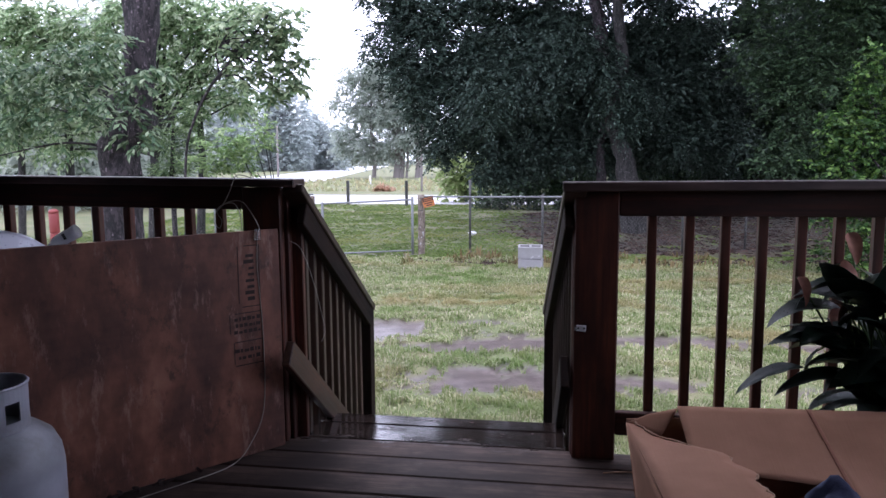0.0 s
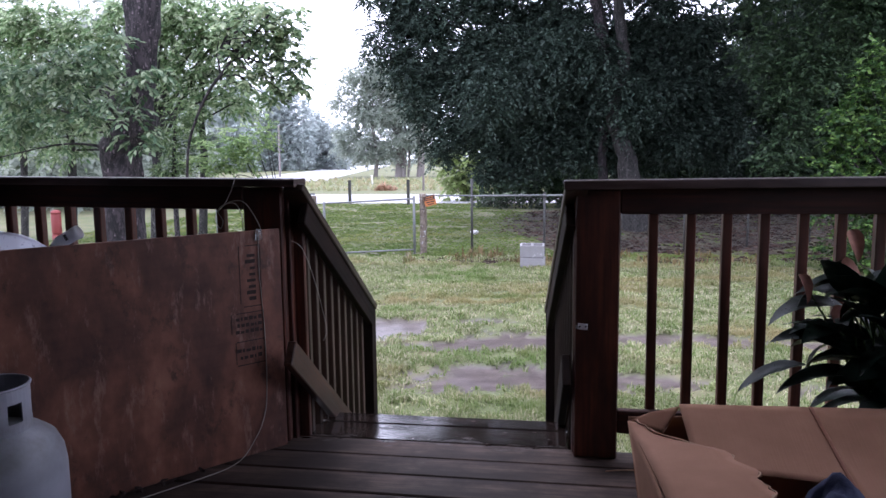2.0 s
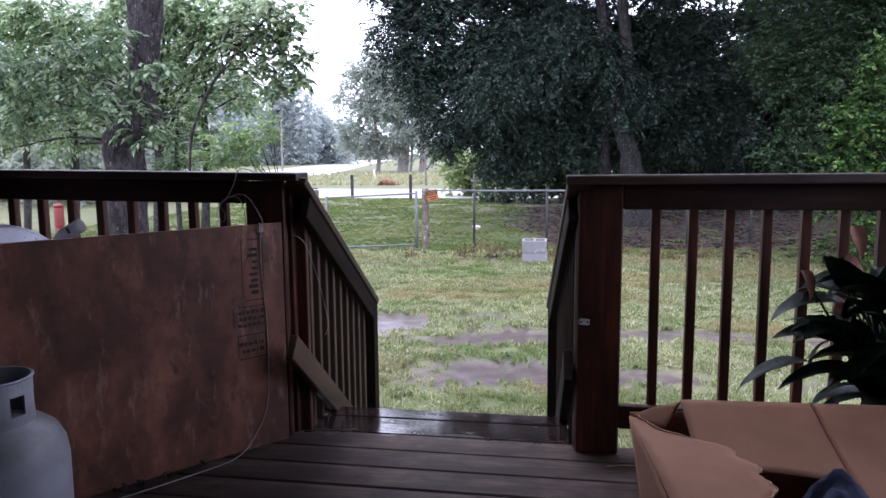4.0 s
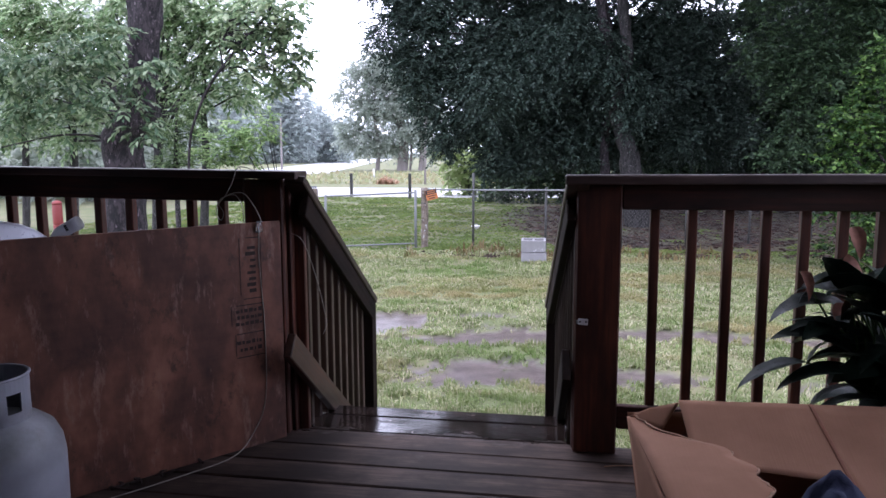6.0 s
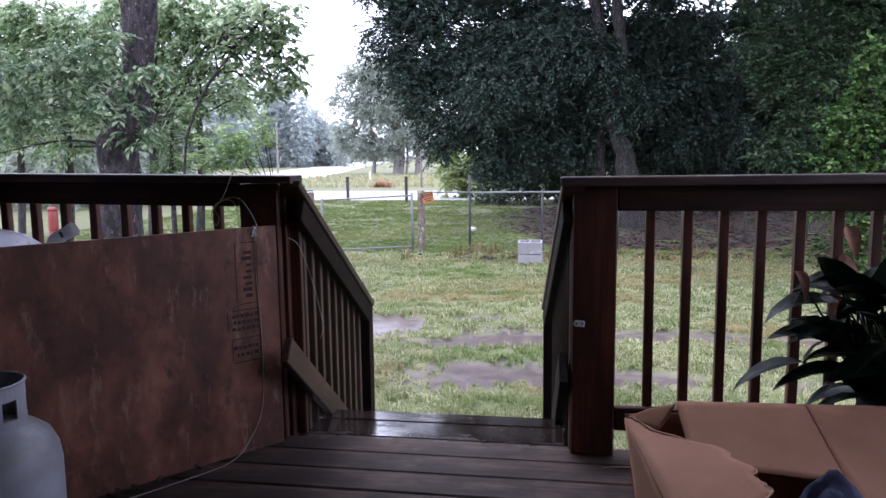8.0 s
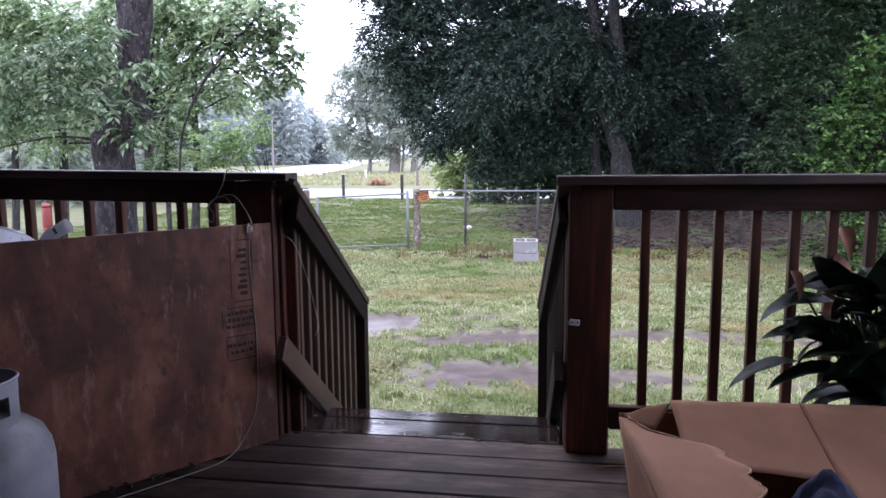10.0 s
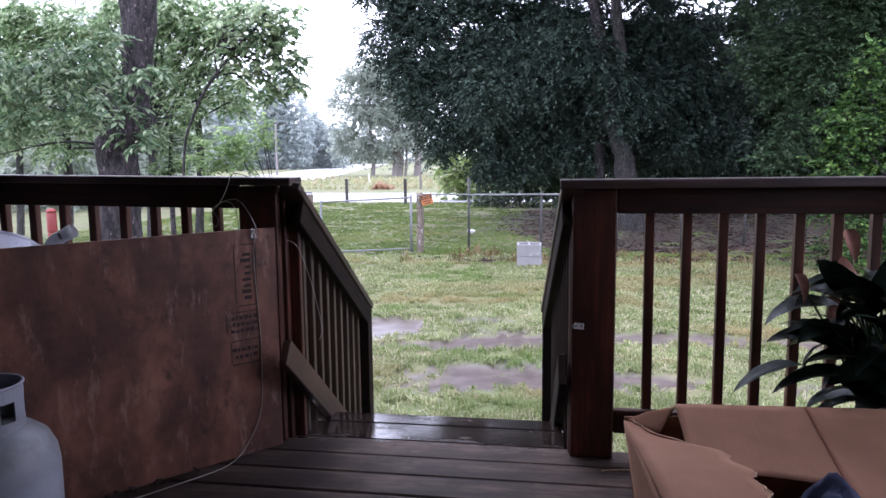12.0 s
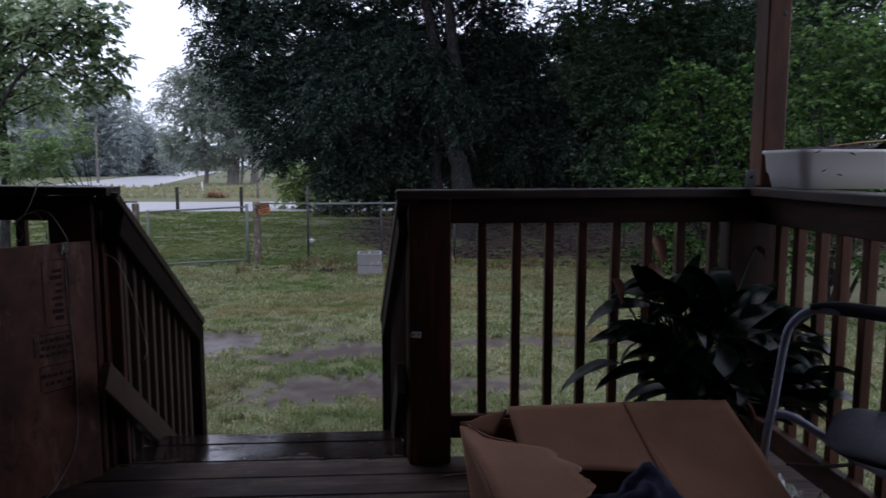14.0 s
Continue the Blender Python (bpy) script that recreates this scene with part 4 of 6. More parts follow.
# Thin strip, browner than the card, laid along the fold.
put("crease", sheet_mesh([(0.985, 1.13, 0.308), (0.999, 1.13, 0.307), (0.958, 1.497, 0.461), (0.947, 1.497, 0.461)], M_CREASE, 0.004, 3, 20, 0.01, 7), Matrix(), carton, "brown strip along the fold line")


def torn_rim(corners, cut, seed, n=70):
    """The paler torn ply along a flap's ragged rim."""
    a, b_, c_, d_ = [Vector(p) for p in corners]
    q = random.Random(seed)
    pts = []
    for i in range(n + 1):
        u = i / n
        v = cut(u)
        pts.append(a.lerp(b_, u).lerp(d_.lerp(c_, u), v) + Vector((q.uniform(-0.003, 0.003), q.uniform(-0.003, 0.003), 0.002)))
    put("torn_rim", tube_mesh(pts, [q.uniform(0.002, 0.0055) for _ in pts], M_CARD_EDGE, 5, steps=2), Matrix(), carton, "pale torn paper edge")


torn_rim([(0.4, 1.5, 0.39), (0.487, 0.5, 0.374), (0.79, 0.52, 0.4), (0.7, 1.48, 0.392)], FLAP_TEAR, 4)


def lump(name, at, size, mat_, label, category, seed):
    """A crumpled heap of cloth."""
    bm = bmesh.new()
    bmesh.ops.create_icosphere(bm, subdivisions=4, radius=1)
    for v in bm.verts:
        k = 1 + 0.35 * noise.noise(v.co * 1.6 + Vector((seed, 0, 0))) + 0.16 * noise.noise(v.co * 4 + Vector((0, seed, 0)))
        v.co = Vector((v.co.x * size[0], v.co.y * size[1], max(v.co.z, -0.4) * size[2])) * k
    ob = tagged(new(name, finish(bm, name, mat_, True)), label, category)
    ob.matrix_basis = pose(*at)
    return ob


lump("shirt", (0.86, 1.04, 0.205), (0.14, 0.1, 0.2), M_CLOTH, "dark navy crumpled cloth in the cardboard box", "cloth", 3)
lump("rag", (0.73, 1.0, 0.15), (0.08, 0.07, 0.13), M_PALECLOTH, "pale grey crumpled rag in the cardboard box", "cloth", 8)
lump("blanket", (0.95, 0.82, 0.05), (0.32, 0.24, 0.09), M_CLOTH, "dark blanket bunched in the cardboard box", "cloth", 5)

# ---- potted lily ----
lily = thing("potted_lily", (1.3, 1.83, 0), "large dark green potted lily with wilted leaves", "plant")
put("pot", lathe([(0.1, 0), (0.11, 0.01), (0.15, 0.24), (0.165, 0.245), (0.165, 0.28), (0.15, 0.28), (0.14, 0.25), (0.0, 0.25)], M_POT), pose(1.3, 1.8, 0), lily)


def leaf_blade(length, width, droop, fold, mat_, seed, tip=0.9):
    """A long lily leaf along its own x, drooping, with a folded mid rib and a wavy rim."""
    r = random.Random(seed)
    n, verts, faces = 12, [], []
    a, p = 0.0, Vector((0, 0, 0))
    for i in range(n + 1):
        u = i / n
        w = width * 0.9 * (math.sin(math.pi * min(u ** 0.62 * 0.97 + 0.03, 1)) ** 0.75)
        for s in (-1, -0.5, 0, 0.5, 1):
            lift = abs(s) * w * fold + 0.03 * width * math.sin(u * 19 + s * 3 + seed)
            verts.append((p.x - lift * math.sin(-a) * 0.3, s * w, p.z + lift))
        a -= droop / n * (0.5 + u)
        p = p + Vector((math.cos(a), 0, math.sin(a))) * length / n
    for i in range(n):
        for j in range(4):
            k = i * 5 + j
            faces.append((k, k + 1, k + 6, k + 5))
    me = bpy.data.meshes.new("leaf")
    me.from_pydata(verts, [], faces)
    me.materials.append(mat_)
    me.polygons.foreach_set("use_smooth", np.ones(len(me.polygons), bool))
    return me


def add_leaf(mesh, base, heading, pitch, roll, label="", stem=None):
    m = Matrix.Translation(base) @ pose(0, 0, 0, 0, 0, heading) @ pose(0, 0, 0, 0, -pitch, 0) @ pose(0, 0, 0, roll, 0, 0)
    return put("leaf", mesh, m, stem or lily, label)


LEAVES = [leaf_blade(l, w, d, f, M_LILY, i) for i, (l, w, d, f) in enumerate(((0.24, 0.056, 1.1, 0.22), (0.26, 0.062, 1.5, 0.2), (0.2, 0.05, 0.8, 0.25), (0.24, 0.056, 1.8, 0.22), (0.18, 0.05, 1.2, 0.28)))]
prng = random.Random(12)


def stem_to(end, bend=0.08):
    base = Vector((1.3 + prng.uniform(-0.07, 0.07), 1.8 + prng.uniform(-0.06, 0.06), 0.25))
    end = Vector(end)
    mid_ = base.lerp(end, 0.5) + Vector((0, 0.02, bend))
    return put("stem", tube_mesh([base, mid_, end], [0.005, 0.0045, 0.003], M_STEM, 5, steps=4), Matrix(), lily)


def leaf_between(base, tip, width, mat_, seed, droop, fold, label=""):
    """One leaf whose chord runs from base to tip."""
    base, tip = Vector(base), Vector(tip)
    d = tip - base
    me = leaf_blade(d.length * 1.06, width, droop, fold, mat_, seed)
    sag, p, q = 0.0, Vector((0, 0)), 12
    for i in range(q):
        sag -= droop / q * (0.5 + i / q)
        p += Vector((math.cos(sag), math.sin(sag)))
    chord = math.degrees(math.atan2(p.y, p.x))
    rise = math.degrees(math.atan2(d.z, math.hypot(d.x, d.y)))
    add_leaf(me, base, math.degrees(math.atan2(d.y, d.x)), rise - chord, prng.uniform(-30, 30), label, stem_to(base, 0.05))


# the dense dark middle of the plant
for i in range(30):
    head = prng.uniform(150, 390)
    reach = prng.uniform(0.0, 0.2)
    z = prng.uniform(0.36, 0.66) - reach * 0.3
    x = 1.36 + math.cos(radians(head)) * reach * 1.1
    y = 1.74 + math.sin(radians(head)) * reach * 0.5
    add_leaf(prng.choice(LEAVES), (x, y, z), head, prng.uniform(-5, 60), prng.uniform(-45, 45), "", stem_to((x, y, z)))
# taller leaves behind, and those hanging towards the chair
for i in range(34):
    x = prng.uniform(1.15, 1.62)
    z = prng.uniform(0.52, 0.74) - max(x - 1.4, 0) * 0.3
    head = 180 - (x - 1.1) / 0.55 * 180 + prng.uniform(-50, 50)
    p_ = (x, prng.uniform(1.72, 1.86), z)
    add_leaf(prng.choice(LEAVES), p_, head, prng.uniform(25, 80), prng.uniform(-45, 45), "", stem_to(p_))
for x, y, z, hd, pt, k in ((1.12, 1.8, 0.72, 190, 20, 1), (1.17, 1.78, 0.8, 165, 15, 3), (1.2, 1.8, 0.78, 40, 40, 0), (1.1, 1.76, 0.66, 230, 10, 2), (1.16, 1.74, 0.7, 300, 20, 1), (1.22, 1.76, 0.74, 200, 35, 0), (1.18, 1.8, 0.6, 180, 5, 3), (1.24, 1.72, 0.6, 255, 15, 1)):
    add_leaf(LEAVES[k], (x, y, z), hd, pt, prng.uniform(-30, 30), "", stem_to((x, y, z)))
for x, y, z, hd, pt, k in ((1.2, 1.82, 0.74, 150, 30, 1), (1.24, 1.82, 0.8, 175, 20, 0), (1.3, 1.84, 0.74, 100, 60, 1), (1.22, 1.8, 0.7, 215, 25, 1), (1.36, 1.84, 0.72, 75, 50, 0), (1.27, 1.8, 0.68, 250, 30, 3), (1.42, 1.84, 0.7, 30, 40, 1), (1.5, 1.8, 0.68, 5, 25, 0), (1.56, 1.78, 0.64, -10, 20, 1), (1.15, 1.8, 0.66, 185, 12, 0)):
    add_leaf(LEAVES[k], (x, y, z), hd, pt, prng.uniform(-40, 40), "", stem_to((x, y, z)))
# leaves reaching past the chair
for i in range(26):
    x = prng.uniform(1.45, 1.66)
    p_ = (x, prng.uniform(1.52, 1.78), prng.uniform(0.34, 0.62))
    add_leaf(prng.choice(LEAVES), p_, prng.uniform(-50, 20), prng.uniform(-5, 35), prng.uniform(-35, 35), "", stem_to(p_))
# broad outer leaves: base, tip, half width
OUTER = [
    ((1.0, 1.7, 0.54), (0.77, 1.63, 0.46), 0.034),
    ((1.14, 1.68, 0.51), (0.89, 1.61, 0.46), 0.034),
    ((1.15, 1.76, 0.6), (0.9, 1.69, 0.59), 0.036),
    ((1.21, 1.82, 0.65), (0.97, 1.75, 0.74), 0.034),
    ((1.26, 1.8, 0.7), (1.04, 1.73, 0.84), 0.044),
    ((1.38, 1.74, 0.65), (1.18, 1.67, 0.78), 0.036),
    ((1.37, 1.78, 0.66), (1.26, 1.71, 0.9), 0.042),
    ((1.49, 1.84, 0.64), (1.48, 1.77, 0.79), 0.044),
    ((1.47, 1.8, 0.63), (1.67, 1.73, 0.73), 0.04),
    ((1.54, 1.74, 0.65), (1.73, 1.67, 0.7), 0.036),
    ((1.26, 1.66, 0.54), (0.98, 1.59, 0.59), 0.038),
]
OUTER += [
    ((1.32, 1.64, 0.56), (1.45, 1.57, 0.5), 0.038),
    ((1.25, 1.62, 0.63), (1.1, 1.55, 0.55), 0.036),
    ((1.21, 1.7, 0.46), (0.98, 1.63, 0.42), 0.03),
    ((1.28, 1.68, 0.41), (0.99, 1.61, 0.39), 0.03),
    ((1.52, 1.68, 0.52), (1.7, 1.61, 0.55), 0.034),
    ((1.54, 1.64, 0.44), (1.69, 1.57, 0.41), 0.034),
    ((1.4, 1.64, 0.62), (1.55, 1.57, 0.54), 0.038),
    ((1.31, 1.61, 0.62), (1.35, 1.54, 0.47), 0.036),
    ((1.4, 1.66, 0.43), (1.15, 1.59, 0.4), 0.036),
    ((1.11, 1.78, 0.64), (0.95, 1.71, 0.64), 0.03),
    ((1.36, 1.6, 0.53), (1.2, 1.53, 0.43), 0.036),
]
for i, (a, b_, w) in enumerate(OUTER):
    leaf_between(a, b_, w * 1.55, M_LILY, 50 + i, prng.uniform(0.6, 1.3), prng.uniform(0.1, 0.3))
UPRIGHT = [
    ((1.27, 1.78, 0.72), (1.29, 1.72, 0.93), 0.034),
    ((1.14, 1.74, 0.77), (1.0, 1.68, 0.9), 0.036),
    ((1.34, 1.7, 0.7), (1.22, 1.64, 0.88), 0.036),
    ((1.43, 1.72, 0.68), (1.5, 1.66, 0.82), 0.034),
    ((1.19, 1.66, 0.7), (1.02, 1.6, 0.79), 0.036),
    ((1.38, 1.66, 0.65), (1.57, 1.6, 0.75), 0.038),
    ((1.16, 1.66, 0.64), (0.89, 1.6, 0.7), 0.036),
    ((1.48, 1.68, 0.6), (1.68, 1.62, 0.64), 0.034),
    ((1.28, 1.62, 0.64), (1.1, 1.56, 0.74), 0.034),
]
for i, (a, b_, w) in enumerate(UPRIGHT):
    leaf_between(a, b_, w * 1.7, M_LILY, 110 + i, prng.uniform(0.5, 1.0), prng.uniform(0.1, 0.25))
WILTED = [
    ((1.15, 1.8, 0.99), (1.16, 1.78, 0.88), 0.024),
    ((1.12, 1.78, 0.86), (1.18, 1.76, 0.83), 0.03),
    ((1.13, 1.7, 0.74), (1.08, 1.68, 0.66), 0.036),
    ((0.98, 1.76, 0.84), (1.0, 1.74, 0.74), 0.022),
    ((1.47, 1.62, 0.66), (1.46, 1.6, 0.56), 0.03),
    ((1.61, 1.95, 0.93), (1.64, 1.93, 0.86), 0.018),
    ((1.4, 1.58, 0.43), (1.44, 1.56, 0.32), 0.025),
]
for i, (a, b_, w) in enumerate(WILTED):
    leaf_between(a, b_, w * 1.2, M_WILT, 80 + i, prng.uniform(0.7, 1.4), prng.uniform(0.6, 1.0), "curled brown wilted leaf")
add_leaf(leaf_blade(0.09, 0.03, 1.5, 0.6, M_YELLOW, 40), (1.25, 1.58, 0.63), 200, 40, 30, "small yellow-green spathe", stem_to((1.25, 1.58, 0.63)))

# ---- chair beside the side railing ----
SET = pose(0.201, -0.824, 1.254) @ Matrix.Scale(1.074, 4) @ pose(-0.201, 0.824, -1.254)
chair = thing("metal_chair", (1.5, 1.1, 0), "blue-grey tubular metal chair with dark padded seat", "chair")


def chair_side(dx, dy):
    o = Vector((dx, dy, 0))
    bar = put("arm_frame", tube_mesh([o + Vector(p) for p in ((1.285, 1.2, 0.088), (1.288, 1.2, 0.2), (1.292, 1.2, 0.42), (1.31, 1.2, 0.55), (1.335, 1.2, 0.74), (1.355, 1.195, 0.795), (1.4, 1.18, 0.835), (1.46, 1.14, 0.84))], 0.0125, M_CHAIR, 12), SET, chair)
    put("arm_pad", tube_mesh([o + Vector(p) for p in ((1.395, 1.185, 0.84), (1.47, 1.14, 0.845), (1.55, 1.03, 0.845), (1.6, 0.9, 0.84), (1.61, 0.8, 0.83))], [0.014, 0.021, 0.022, 0.021, 0.014], M_PAD, 10), SET, bar, "dark padded arm rest")


chair_side(0, 0)
put("seat_rail", tube_mesh([(1.296, 1.2, 0.49), (1.315, 1.2, 0.515), (1.36, 1.185, 0.512), (1.42, 1.14, 0.475), (1.48, 1.08, 0.43), (1.56, 0.95, 0.4)], 0.0125, M_CHAIR, 12), SET, chair)
put("rear_leg", tube_mesh([(1.6, 0.82, 0.83), (1.57, 0.8, 0.45), (1.58, 0.78, 0.088)], 0.0125, M_CHAIR, 10), SET, chair)
put("near_leg", tube_mesh([(1.42, 0.6, 0.088), (1.42, 0.6, 0.42)], 0.0125, M_CHAIR, 10), SET, chair)
put("seat_rail", tube_mesh([(1.42, 0.6, 0.42), (1.52, 0.66, 0.42), (1.62, 0.79, 0.43)], 0.0125, M_CHAIR, 10), SET, chair)
put("brace", tube_mesh([(1.36, 1.2, 0.36), (1.44, 1.13, 0.38), (1.52, 1.04, 0.43)], 0.006, M_GALV, 8), SET, chair)
bm = bmesh.new()
bmesh.ops.create_icosphere(bm, subdivisions=4, radius=1)
for v in bm.verts:
    c = v.co
    k = (abs(c.x) ** 4 + abs(c.y) ** 4) ** 0.25 or 1
    f = (c.x ** 2 + c.y ** 2) ** 0.5 / k if k else 1
    v.co = Vector((c.x * f * 0.19, c.y * f * 0.22, c.z * 0.03))
put("seat", finish(bm, "seat", M_PAD, True), SET @ pose(1.545, 0.94, 0.52, 0, 4, -38), chair)

# ---- clear plastic wrapping on the deck ----
film = thing("plastic_wrap", (1.5, 1.5, 0), "crumpled clear plastic wrapping on the deck", "plastic bag")
bm = bmesh.new()
G = [[bm.verts.new((1.385 + i * 0.0108, 1.38 + j * 0.02, 0.008 + abs(0.16 * noise.noise(Vector((i * 0.22, j * 0.3, 2)))) + 0.05 * abs(noise.noise(Vector((i * 0.7, j * 0.8, 5)))))) for i in range(26)] for j in range(18)]
for j in range(17):
    for i in range(25):
        bm.faces.new((G[j][i], G[j][i + 1], G[j + 1][i + 1], G[j + 1][i]))
put("film", finish(bm, "film", M_FILM, False), Matrix(), film)

# ---- white trough with soil on the side rail ----
pan = thing("planter_tub", (1.78, 1.9, 1.166), "white plastic tub of soil on railing corner", "planter")
bm = bmesh.new()
rings = []
for z, g in ((1.167, -0.015), (1.222, -0.004), (1.228, 0.002), (1.296, 0.008), (1.3, 0.016), (1.312, 0.016), (1.31, 0.002), (1.27, -0.004)):
    x0, x1, y0, y1, r = 1.672 - g, 2.11 + g, 1.745 - g, 2.035 + g, 0.04
    ring = []
    for cx, cy, a0 in ((x1 - r, y1 - r, 0), (x0 + r, y1 - r, 90), (x0 + r, y0 + r, 180), (x1 - r, y0 + r, 270)):
        for k in range(6):
            a = radians(a0 + k * 18)
            ring.append(bm.verts.new((cx + r * math.cos(a), cy + r * math.sin(a), z)))
    rings.append(ring)
for a, b in zip(rings, rings[1:]):
    for j in range(24):
        bm.faces.new((a[j], a[(j + 1) % 24], b[(j + 1) % 24], b[j]))
bm.faces.new(rings[0][::-1])
tub = put("tub", finish(bm, "tub", M_WHITE, True), Matrix(), pan)
bm = bmesh.new()
S = [[bm.verts.new((1.685 + i * 0.0205, 1.755 + j * 0.018, 1.305 + 0.035 * noise.noise(Vector((i * 0.4, j * 0.4, 1))) + 0.05 * soft(np.float64(i), 3, 11) * abs(noise.noise(Vector((i * 0.3, j * 0.3, 4)))))) for i in range(21)] for j in range(16)]
for j in range(15):
    for i in range(20):
        bm.faces.new((S[j][i], S[j][i + 1], S[j + 1][i + 1], S[j + 1][i]))
put("soil", finish(bm, "soil", M_SOIL, True), Matrix(), pan)
for px_, pz_, tl in ((1.73, 1.232, 0.01), (1.79, 1.222, -0.006), (1.7, 1.3, 0.008), (1.83, 1.3, -0.01)):
    q = Vector((px_, 1.727 if pz_ < 1.25 else 1.722, pz_))
    s = put("leaf_bit", tube_mesh([q, q + Vector((0.01, -0.002, tl * 0.3)), q + Vector((0.022, 0, tl))], [0.0015, 0.003, 0.001], M_BLACK, 5), Matrix(), tub)
put("stick", tube_mesh([(1.8, 1.8, 1.325), (1.92, 1.82, 1.338), (2.06, 1.86, 1.35)], 0.003, M_CARD_EDGE, 5), Matrix(), pan)

# ---- yard: blocks, fence, gate, posts ----
def cinder(m, label):
    ob = thing("cinder_block", m.translation, label, "concrete block", "stacked blocks")
    bm = bmesh.new()
    L_, W_, H_ = 0.395, 0.195, 0.19
    cells = [(-L_ / 2 + 0.03, -0.018), (0.018, L_ / 2 - 0.03)]
    bmesh.ops.create_cube(bm, size=1, matrix=pose(0, W_ / 2 - 0.015, H_ / 2) @ Matrix.Diagonal((L_, 0.03, H_, 1)))
    bmesh.ops.create_cube(bm, size=1, matrix=pose(0, -W_ / 2 + 0.015, H_ / 2) @ Matrix.Diagonal((L_, 0.03, H_, 1)))
    for x, w in ((-L_ / 2 + 0.016, 0.032), (0, 0.034), (L_ / 2 - 0.016, 0.032)):
        bmesh.ops.create_cube(bm, size=1, matrix=pose(x, 0, H_ / 2) @ Matrix.Diagonal((w, W_ - 0.061, H_ - 0.002, 1)))
    put("body", finish(bm, "cinder", M_CONCRETE), m, ob)


cinder(pose(-0.28, 10.99, GROUND - 0.015, 3, 0, -3), "weathered concrete block lying in dead leaves")
cinder(pose(-0.29, 11.03, GROUND + 0.196, 9, 0, 1), "hollow concrete block stacked on another block")

tapcover = thing("drain_cap", (-1.87, 16.2, GROUND), "small white round pipe cap in lawn", "pipe cap")
put("pipe", lathe([(0.07, 0), (0.07, 0.05), (0.1, 0.055), (0.1, 0.09), (0.06, 0.1), (0, 0.1)], M_WHITE, 16), pose(-1.87, 16.2, GROUND - 0.01), tapcover)


def wire_mesh(p0, p1, z0, z1, cell, radius):
    """Chain link between two posts: crossing slanted wires in one mesh."""
    a, b = np.array(p0, float), np.array(p1, float)
    L = np.linalg.norm(b - a)
    d = (b - a) / L
    h = z1 - z0
    V, F = [], []
    n = int((L + h) / cell)
    for k in range(n + 1):
        for sgn in (1, -1):
            s0 = k * cell - h if sgn > 0 else k * cell
            s1 = s0 + sgn * h
            u0, u1 = s0, s1
            za, zb = z0, z1
            if u0 < 0:
                za += (0 - u0) * sgn
                u0 = 0
            if u0 > L:
                za += (u0 - L)
                u0 = L
            if u1 > L:
                zb -= (u1 - L)
                u1 = L
            if u1 < 0:
                zb -= (0 - u1)
                u1 = 0
            if zb - za < 0.02:
                continue
            q0, q1 = a + d * u0, a + d * u1
            nrm = np.array([-d[1], d[0]])
            i = len(V)
            for q, z in ((q0, za), (q1, zb)):
                off = np.array([d[0], d[1]]) * radius
                V += [(*(q - off), z), (*(q + off), z), (*(q + nrm * radius * 1.4), z)]
            F += [(i, i + 1, i + 4, i + 3), (i + 1, i + 2, i + 5, i + 4), (i + 2, i, i + 3, i + 5)]
    return mesh_np("chain_link", np.array(V), np.array(F), M_LINK)


FT = GROUND + 1.1
fence = thing("wire_fence", (2, 12.8, GROUND), "low rusty chain link fence with steel posts", "fence")
runs = [(-2.43, 12.7), (-1.5, 12.7), (-0.14, 12.75), (1.25, 12.9), (2.5, 13.4), (3.8, 14.1), (5.2, 14.9), (7.5, 16.2), (10, 17.6)]
for (xa_, ya_), (xb_, yb_) in zip(runs, runs[1:]):
    put("chain_link", wire_mesh((xa_, ya_), (xb_, yb_), GROUND + 0.02, FT - 0.02, 0.075, 0.0016), Matrix(), fence)
    put("top_bar", tube_mesh([(xa_, ya_, FT + rng.uniform(-0.01, 0.01)), (xb_, yb_, FT)], 0.017, M_GALV, 8, steps=1), Matrix(), fence)
for k, (x, y) in enumerate(runs[1:]):
    tall = 0.32 if k == 0 else 0.05
    put("post", tube_mesh([(x, y + 0.03, GROUND - 0.1), (x + rng.uniform(-0.02, 0.02), y + 0.03, FT + tall)], 0.024, M_DARKMETAL, 8, steps=1), Matrix(), fence)
lfence = thing("wire_fence", (-7, 12.5, GROUND), "low chain link fence beyond the gate", "fence")
lruns = [(-4.52, 12.55), (-6.5, 12.4), (-9, 12.2), (-12, 12.0), (-16, 11.7)]
for (xa_, ya_), (xb_, yb_) in zip(lruns, lruns[1:]):
    put("chain_link", wire_mesh((xb_, yb_), (xa_, ya_), GROUND + 0.02, FT + 0.03, 0.075, 0.0016), Matrix(), lfence)
    put("top_bar", tube_mesh([(xa_, ya_, FT + 0.05), (xb_, yb_, FT + 0.05)], 0.017, M_GALV, 8, steps=1), Matrix(), lfence)
    put("post", tube_mesh([(xb_, yb_ + 0.03, GROUND - 0.1), (xb_, yb_ + 0.03, FT + 0.12)], 0.024, M_GALV, 8, steps=1), Matrix(), lfence)
